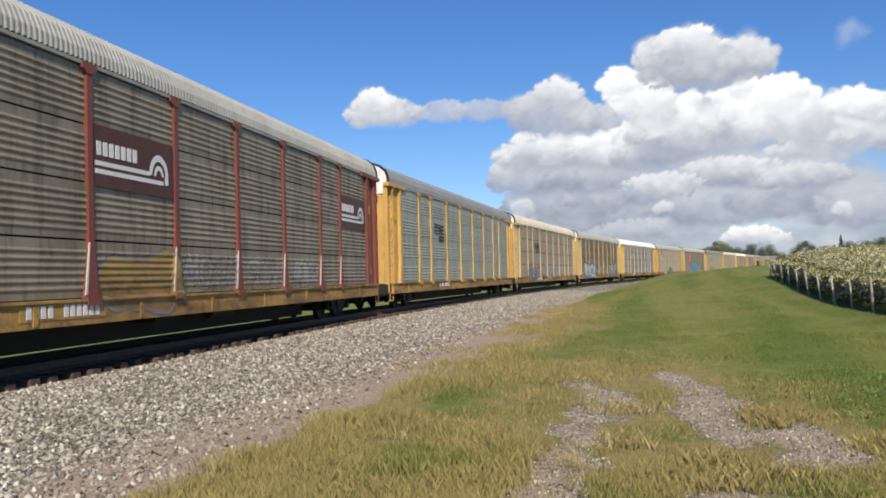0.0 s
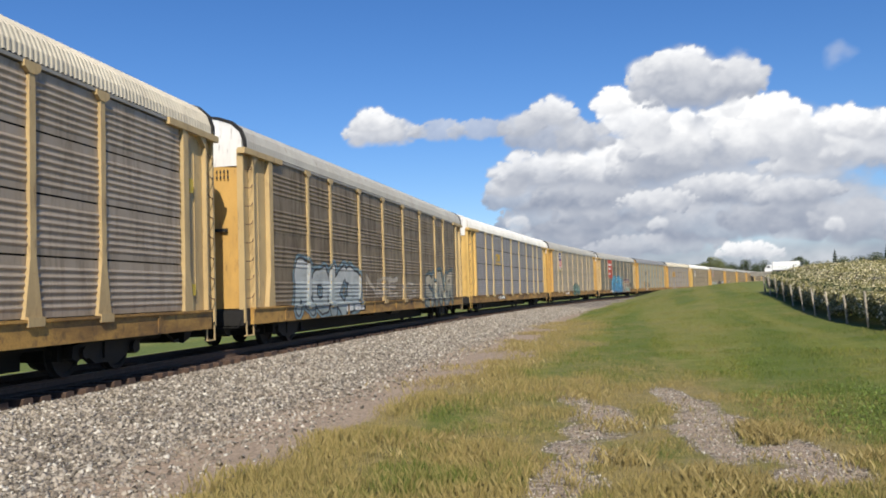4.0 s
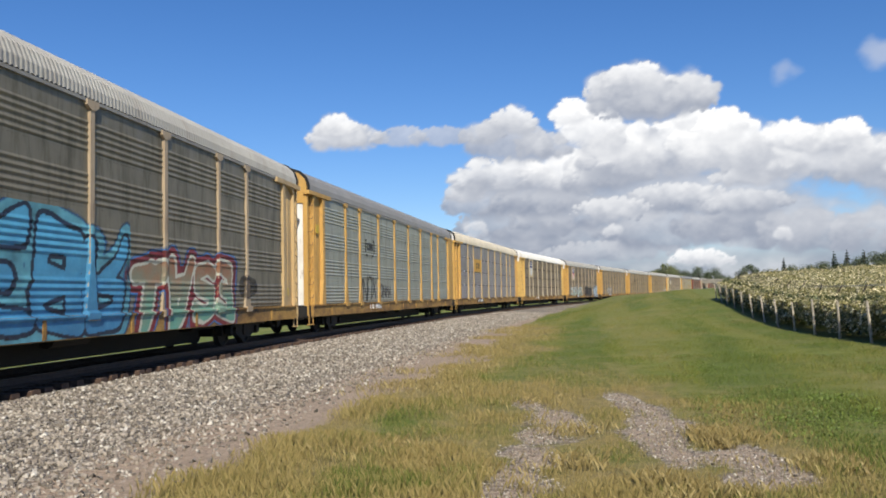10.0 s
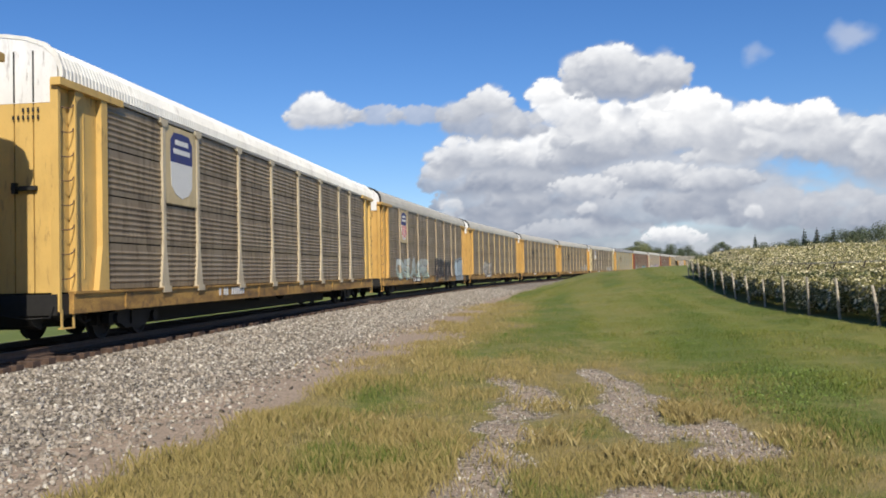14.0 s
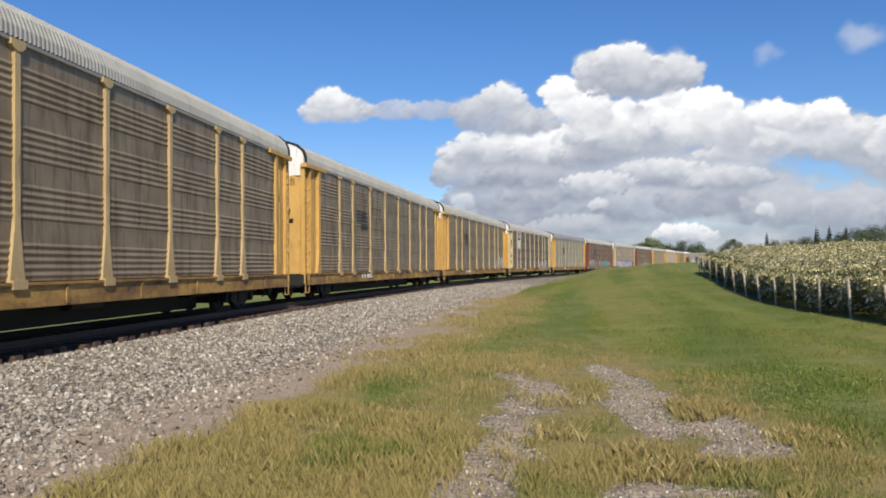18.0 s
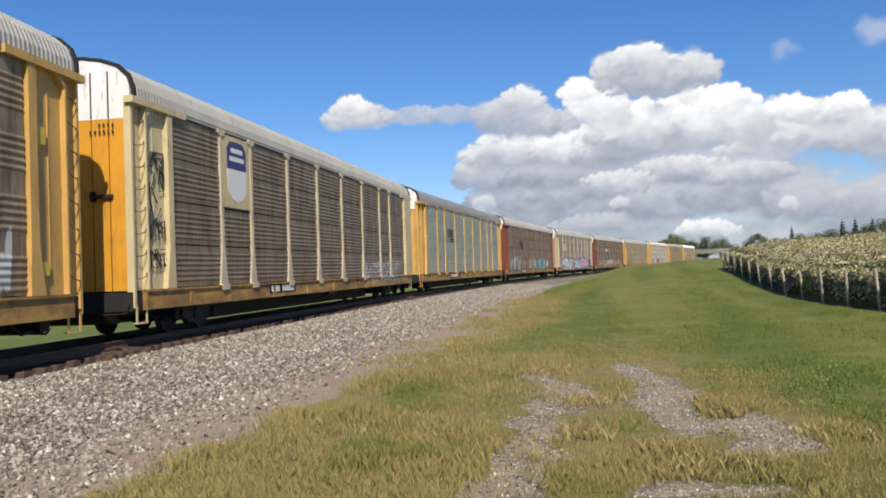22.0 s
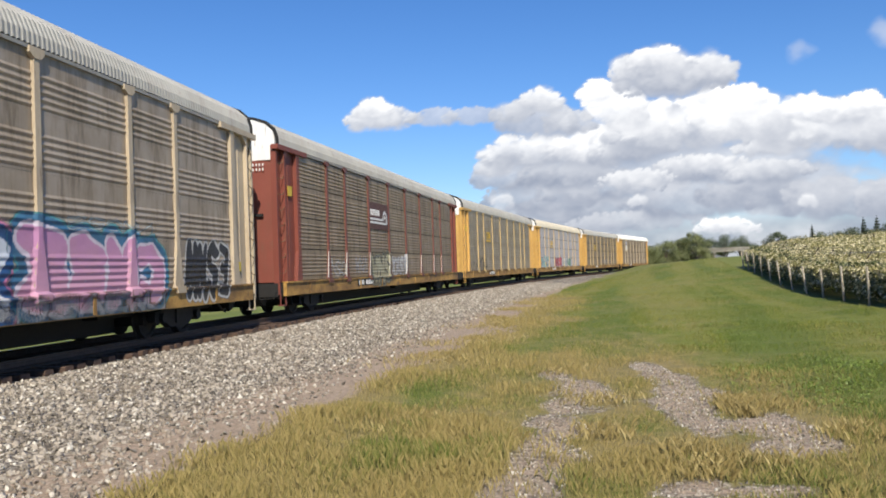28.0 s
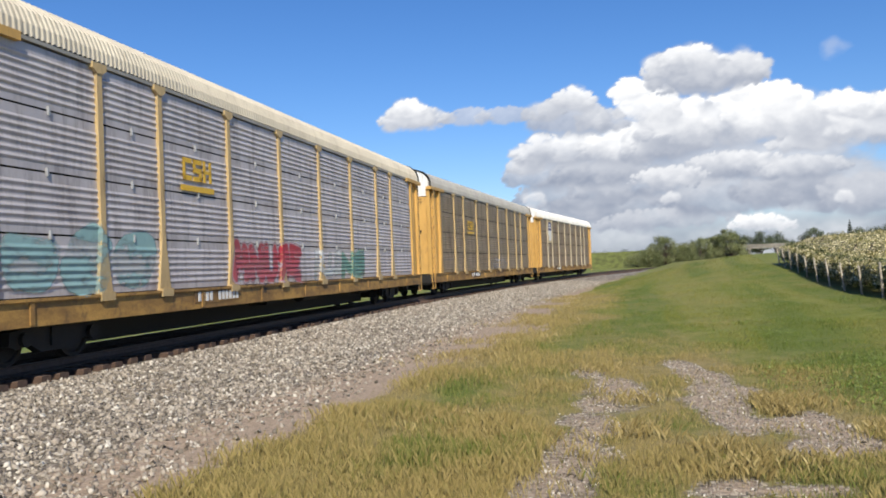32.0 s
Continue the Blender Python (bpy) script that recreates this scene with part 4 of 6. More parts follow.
def build_car(n, spec):
    """One enclosed car carrier."""
    rng = random.Random(100 + n)
    car = new("autorack_railcar")
    tagged(car, spec["label"], "railcar", "cars of the train")
    trim, end_c = car_paint(*spec["trim"]), car_paint(*spec.get("ends", spec["trim"]))
    sill_c = sill_paint(*spec.get("sill", ("dirty_yellow_sill", (0.47, 0.27, 0.068))))
    steel = panel_steel("side_steel_%s" % spec["kind"], car, spec["steel"], spec["grime"], spec["dirt"])
    gapped = spec["gapped"]
    if spec.get("clips"):
        for b in range(9):
            for r in (1, 2, 3):
                at = ((EDGES[b] + EDGES[b + 1]) / 2 + rng.uniform(-0.05, 0.05), 0, SILL1 + 0.03 + r * ROW_H)
                part("seam_clip", shared("clip", lambda: Shape().slab([(-0.022, -0.085), (0.022, -0.085), (0.022, 0.05), (-0.022, 0.05)], -1.537, -1.49).mesh("seam_clip")), car, CLIP, at=at)

    def core():
        sh = Shape()
        sh.box(-HALF + 0.25, HALF + TAIL - 0.25, -1.36, 1.36, SILL1 - 0.02, EAVE - 0.02)
        return sh.mesh("body")
    part("body", shared("core", core), car, DARK)
    for b in range(9):
        w = EDGES[b + 1] - EDGES[b]
        for r in range(4):
            z = SILL1 + 0.03 + r * ROW_H
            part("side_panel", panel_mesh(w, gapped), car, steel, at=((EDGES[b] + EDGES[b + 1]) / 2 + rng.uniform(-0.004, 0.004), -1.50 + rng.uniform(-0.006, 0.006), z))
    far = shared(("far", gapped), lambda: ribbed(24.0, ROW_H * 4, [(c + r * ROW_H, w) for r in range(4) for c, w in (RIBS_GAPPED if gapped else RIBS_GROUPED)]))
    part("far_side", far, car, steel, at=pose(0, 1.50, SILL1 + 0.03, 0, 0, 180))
    for x in POSTS:
        part("side_post", post_mesh(), car, trim, at=(x, 0, 0))
        if spec.get("pale_feet"):
            part("post_edge", shared("post_edge", lambda: Shape().slab([(-0.205, SILL1 + 0.07), (-0.14, SILL1 + 0.07), (-0.05, SILL1 + 0.95), (-0.08, SILL1 + 0.95)], -1.568, -1.55).mesh("post_edge")), car, car_paint("worn_white_edge", (0.66, 0.62, 0.56), 0.5), at=(x, 0, 0))
    part("roof", roof_mesh(), car, car_paint(*spec["roof"], amount=0.25))

    def rail():
        sh = Shape()
        sh.box(-12.0, 12.3, -1.545, -1.44, EAVE - 0.075, EAVE - 0.012)
        return sh.mesh("eave_rail")
    part("eave_rail", shared("rail", rail), car, car_paint(*spec.get("eave", ("eave_grey", (0.30, 0.29, 0.26)))))

    def sill():
        sh = Shape()
        sh.box(-13.2, 13.6, -1.56, -1.46, SILL0, SILL1)
        sh.box(-13.2, 13.6, -1.60, -1.44, SILL1 - 0.035, SILL1 + 0.012)
        for x in (-11.2, -5.9, -2.9, 0.0, 2.9, 5.9, 11.2):
            sh.box(x - 0.05, x + 0.05, -1.585, -1.55, SILL0 + 0.03, SILL1 - 0.05)
        return sh.mesh("side_sill")
    part("side_sill", shared("sill", sill), car, sill_c)
    part("side_sill", shared("sill", sill), car, sill_c, at=pose(0, 0, 0, 0, 0, 180))

    def deck():
        sh = Shape()
        sh.box(-13.3, 13.3, -1.45, 1.45, SILL1 - 0.1, SILL1 - 0.03)
        sh.box(-8.6, 8.6, -0.42, 0.42, 0.17, SILL1 - 0.1)
        sh.box(-13.4, 13.7, -0.3, 0.3, 0.42, SILL1 - 0.11)
        for x in (-12.3, 12.5):
            sh.box(x - 0.7, x + 0.7, -1.2, 1.2, 0.6, SILL1 - 0.11)
            sh.tube([(x, -1.0, 0.62), (x + 0.3, -1.05, 0.4), (x + 0.8, -0.9, 0.42)], 0.03, 5)
        for x in np.arange(-8, 8.1, 2.0):
            sh.box(x - 0.06, x + 0.06, -1.44, 1.44, 0.78, SILL1 - 0.1)
        sh.tube([(-8, -0.55, 0.66), (8, -0.55, 0.66)], 0.035)
        sh.box(-1.6, -0.6, -1.1, -0.6, 0.5, 0.9)
        sh.box(-12.6, -7.4, -0.75, 0.75, 0.5, SILL1 - 0.1)
        sh.box(7.4, 12.8, -0.75, 0.75, 0.5, SILL1 - 0.1)
        sh.tube([(1.0, -0.95, 0.62), (2.2, -0.95, 0.62)], 0.16, 10)
        return sh.mesh("underframe", BLACK)
    part("underframe", shared("deck", deck), car)
    white_end = car_paint(*spec.get("end_top", END_WHITE))
    for side in (-1, 1):
        turn = pose(0 if side < 0 else TAIL, 0, 0, 0, 0, 0 if side < 0 else 180)
        at_end = pose(side * HALF + (TAIL if side > 0 else 0), 0, 0, 0, 0, 0 if side < 0 else 180)
        for leaf in door_leaves(4.6, spec.get("boards", False)):
            part("end_door", leaf, car, car_paint(*spec.get("door", spec.get("ends", YELLOW))), at=at_end)
        for y in (-0.12, 0.12):
            part("lock_rod", shared(("rod", y), lambda y=y: Shape().tube([(-0.10, y, SILL1 - 0.05), (-0.10, y, 4.58)], 0.022, 6).mesh("lock_rod")), car, car_paint("rung_shadow_brown", (0.17, 0.10, 0.05)), at=at_end)
        part("door_latch", shared("latch", lambda: Shape().box(-0.10, -0.03, -1.05, -0.55, 2.96, 3.04).box(-0.13, -0.03, -0.66, -0.58, 2.90, 3.10).mesh("door_latch", BLACK)), car, at=at_end)
        part("door_top", end_top_mesh(4.605), car, white_end, at=at_end)
        if spec.get("boards"):
            for k in range(1, 7):
                y = -1.36 + k * 2.72 / 7
                part("board_seam", shared(("seam", k), lambda y=y: Shape().box(-0.026, -0.019, y - 0.016, y + 0.016, 4.62, EAVE + 0.55).mesh("board_seam", DARK)), car, at=at_end)
        part("roof_band", shared("band", lambda: arch_band(-HALF - 0.03, -HALF + 0.04, 0.04).mesh("roof_band")), car, BLACK if spec["roof"] != ROOF_WHITE else car_paint(*spec["roof"]), at=turn)

    def end_panel():
        sh = Shape()
        sh.box(-13.05, -11.9, -1.455, -1.36, SILL1, EAVE - 0.04)
        sh.box(-12.66, -12.62, -1.47, -1.455, SILL1 + 0.25, EAVE - 0.5)
        return sh.mesh("end_panel")

    def corner():
        sh = Shape()
        sh.slab([(-12.16, SILL1 + 0.9), (-11.93, SILL1 + 0.9), (-11.93, EAVE - 0.05), (-12.16, EAVE - 0.05)], -1.575, -1.44)
        sh.slab([(-12.32, SILL1), (-11.90, SILL1), (-11.93, SILL1 + 0.9), (-12.16, SILL1 + 0.9)], -1.575, -1.44)
        return sh.mesh("corner_post")

    def stile():
        return Shape().box(-13.5, -13.1, -1.42, -1.38, SILL1, EAVE - 0.1).mesh("ladder")

    def rail_a():
        return Shape().box(-13.58, -13.502, -1.50, -1.34, SILL0 + 0.05, EAVE - 0.02).mesh("stile")

    def rail_b():
        return Shape().box(-13.098, -13.04, -1.56, -1.36, SILL1, EAVE - 0.06).mesh("stile")

    def rung():
        sh = Shape()
        sh.tube([(-13.52, -1.47, -0.05), (-13.45, -1.53, -0.055), (-13.30, -1.54, -0.045), (-13.18, -1.54, -0.005), (-13.12, -1.53, 0.06), (-13.07, -1.50, 0.07)], 0.012, 5)
        return sh.mesh("ladder_rung")

    def beam():
        sh = Shape()
        sh.box(-13.66, -11.3, -1.60, -1.40, EAVE - 0.14, EAVE + 0.0)
        sh.slab([(-13.1, EAVE - 0.4), (-12.75, EAVE - 0.14), (-13.1, EAVE - 0.14)], -1.56, -1.44)
        return sh.mesh("end_beam")
    if spec.get("corner_panel"):
        part("corner_panel", shared("corner_panel", lambda: Shape().slab([(12.36, SILL1 + 0.02), (13.72, SILL1 + 0.02), (13.72, EAVE - 0.16), (12.36, EAVE - 0.16)], -1.615, -1.585).mesh("corner_panel")), car, end_c)
    for side in (-1, 1):
        tag = ("a" if side < 0 else "b")

        def flip(make, s=side):
            def made():
                me = make()
                if s > 0:
                    me.transform(Matrix.Translation((TAIL, 0, 0)) @ Matrix.Diagonal((-1, 1, 1, 1)))
                    me.flip_normals()
                return me
            return made
        part("end_panel", shared("endp" + tag, flip(end_panel)), car, end_c)
        part("corner_post", shared("corner" + tag, flip(corner)), car, trim if spec.get("ends") is None else end_c)
        lad = part("ladder", shared("stile" + tag, flip(stile)), car, end_c)
        part("stile", shared("railA" + tag, flip(rail_a)), lad, end_c)
        part("stile", shared("railB" + tag, flip(rail_b)), lad, end_c)
        # rungs are dark brown: the shadow on them is put into the colour
        for k in range(8):
            part("rung", shared("rung" + tag, flip(rung)), lad, car_paint("rung_shadow_brown", (0.17, 0.10, 0.05)), at=(0, 0, SILL1 + 0.3 + k * 0.46))
        part("end_beam", shared("beam" + tag, flip(beam)), car, end_c)

    def step():
        sh = Shape()
        for x in (-0.2, 0.2):
            sh.slab([(x - 0.03, 0.36), (x + 0.03, 0.36), (x + 0.03, 0.72), (x - 0.03, 0.72)], -0.03, -0.012)
        sh.box(-0.2, 0.2, -0.05, 0.06, 0.35, 0.375)
        return sh.mesh("sill_step")

    def end_sill():
        sh = Shape()
        sh.box(-13.62, -13.2, -1.46, 1.46, 0.62, SILL1 - 0.03)
        sh.slab([(-13.62, 0.62), (-13.2, 0.62), (-13.2, 0.34), (-13.45, 0.42)], -0.9, 0.9)
        return sh.mesh("end_sill", BLACK)

    def lever():
        sh = Shape()
        sh.tube([(-13.66, -1.42, 0.80), (-13.70, -1.38, 0.58), (-13.70, -0.9, 0.56), (-13.75, -0.3, 0.66), (-13.9, -0.1, 0.98)], 0.016, 5)
        return sh.mesh("uncoupling_lever")

    def hose():
        sh = Shape()
        sh.tube([(-13.6, 0.42, 0.80), (-13.8, 0.46, 0.52), (-14.05, 0.40, 0.30), (-14.35, 0.3, 0.28), (-14.55, 0.25, 0.36)], 0.028, 6)
        return sh.mesh("brake_hose", BLACK)

    def coupler():
        sh = Shape()
        sh.box(-0.35, 1.15, -0.1, 0.1, 0.72, 0.95)
        sh.slab([(1.0, 0.66), (1.35, 0.66), (1.42, 0.82), (1.35, 1.0), (1.0, 1.0)], -0.17, 0.17)
        sh.tube([(0.2, -0.5, 0.8), (0.45, -0.5, 0.5), (0.7, -0.42, 0.45), (0.9, -0.3, 0.6)], 0.03, 6)
        return sh.mesh("coupler", BLACK)

    def bolster():
        sh = Shape()
        sh.box(-0.25, 0.25, -1.0, 1.0, 0.45, 0.68)
        sh.box(-0.95, 0.95, -0.85, 0.85, 0.27, 0.5)
        sh.box(-1.25, -1.1, -0.95, 0.95, 0.3, 0.55)
        sh.box(1.1, 1.25, -0.95, 0.95, 0.3, 0.55)
        for x in (-0.84, 0.84):
            sh.tube([(x, -0.9, 0.42), (x, 0.9, 0.42)], 0.08, 8)
        return sh.mesh("truck", BLACK)
    for side in (-1, 1):
        part("sill_step", shared("step", step), car, end_c, at=(side * 13.3 + (TAIL if side > 0 else 0), -1.47, 0))
        turned = Matrix.Identity(4) if side < 0 else pose(TAIL, 0, 0, 0, 0, 180)
        part("end_sill", shared("end_sill", end_sill), car, at=turned)
        part("uncoupling_lever", shared("lever", lever), car, BLACK, at=turned)
        part("brake_hose", shared("hose", hose), car, at=turned)
        part("coupler", shared("coupler", coupler), car, at=pose(side * (HALF - 0.2) + (TAIL if side > 0 else 0), 0, 0, 0, 0, 0 if side > 0 else 180))
        truck = part("truck", shared("bolster", bolster), car, at=(side * 10.06, 0, 0))
        part("side_frame", frame_mesh(), truck)
        part("side_frame", frame_mesh(), truck, at=pose(0, 0, 0, 0, 0, 180))
        for x in (-0.84, 0.84):
            part("wheel", wheel_mesh(), truck, at=pose(x, -0.78, 0.42))
            part("wheel", wheel_mesh(), truck, at=pose(x, 0.78, 0.42, 0, 0, 180))
    its = [(-6.1 + k * 0.17, -6.1 + k * 0.17 + 0.11, 0.78, 0.97) for k in range(4)] + [(-5.2 + k * 0.17, -5.2 + k * 0.17 + 0.11, 0.78, 0.97) for k in range(6)]
    if spec.get("mark", True):
        bars(car, DARK if rng.random() < 0.6 else sill_c, "mark_patch", [(-6.25, -4.05, 0.74, 1.01)], -1.562)
        tagged(bars(car, WHITE_MARK, "car_mark", its, -1.570), kind="stuff")
    sh = Shape()
    for k in range(4):
        sh.box(-HALF - 0.06, -HALF - 0.045, -1.10 + k * 0.10, -1.065 + k * 0.10, 4.43, 4.51)
    for k in range(6):
        sh.box(-HALF - 0.06, -HALF - 0.045, -1.10 + k * 0.10, -1.065 + k * 0.10, 4.29, 4.37)
    tagged(part("end_mark", sh.mesh("end_mark", WHITE_MARK if spec.get("ends") == RED else BLACK_MARK), car), kind="stuff")
    plate = car_paint("data_plate_yellow", (0.62, 0.45, 0.05))
    for x, z, w, h in spec.get("plates", [(12.72 if rng.random() < 0.7 else -12.6, 3.75, 0.32, 0.30), (12.75, 1.5, 0.36, 0.24)]):
        bars(car, plate, "data_plate", [(x - w / 2, x + w / 2, z - h / 2, z + h / 2)], -1.512)
    for x0, x1, z0, z1, m, y in spec.get("scrawl", ()):
        sh = Shape()
        for _ in range(m):
            p = [(rng.uniform(x0, x1), rng.uniform(z0, z1))]
            for _ in range(4):
                p.append((min(x1, max(x0, p[-1][0] + rng.uniform(-0.25, 0.3))), min(z1, max(z0, p[-1][1] + rng.uniform(-0.45, 0.45)))))
            sh.tube([(a, y, c) for a, c in p], 0.013, 4)
        tagged(part("scrawl", sh.mesh("scrawl", BLACK_MARK), car), kind="stuff")
    for item in spec.get("spray", ()):
        spray(car, n, *item)
    for e in spec.get("emblems", ()):
        emblem(car, *e)
    long = LONGER.get(n, 1.0)
    if long != 1.0:
        for piece in list(car.children):
            m = piece.matrix_basis.copy()
            if piece.name.split(".")[0] in ("truck", "coupler", "sill_step"):
                m.translation.x *= long
            else:
                m = Matrix.Diagonal((long, 1, 1, 1)) @ m
            piece.matrix_basis = m
    car.matrix_basis = car_pose(n, 0)
    return car


BLUE_GREY, GREEN_GREY, GREY, BROWN_GREY, DARK_GREY = (0.25, 0.28, 0.37), (0.265, 0.335, 0.385), (0.30, 0.295, 0.31), (0.220, 0.205, 0.180), (0.175, 0.162, 0.142)
SOOT = (0.115, 0.095, 0.075)
W, K, LB, DB, PK, PU, TE, RD, OR, LG = (0.62, 0.62, 0.6), (0.02, 0.02, 0.025), (0.25, 0.5, 0.62), (0.03, 0.10, 0.28), (0.62, 0.22, 0.32), (0.2, 0.12, 0.34), (0.12, 0.36, 0.36), (0.45, 0.03, 0.05), (0.62, 0.36, 0.08), (0.36, 0.5, 0.32)
MARK_YELLOW = plain("emblem_yellow", (0.68, 0.42, 0.03), 0.5, 0.0, 30.0, 0.2)
STRIPE = plain("stripe_red", (0.45, 0.08, 0.07), 0.5, 0.0, 30.0, 0.2)


def spec(kind, label, steel, grime, dirt, gapped, trim, roof, **more):
    return dict(kind=kind, label=label, steel=steel, grime=grime, dirt=dirt, gapped=gapped, trim=trim, roof=roof, **more)


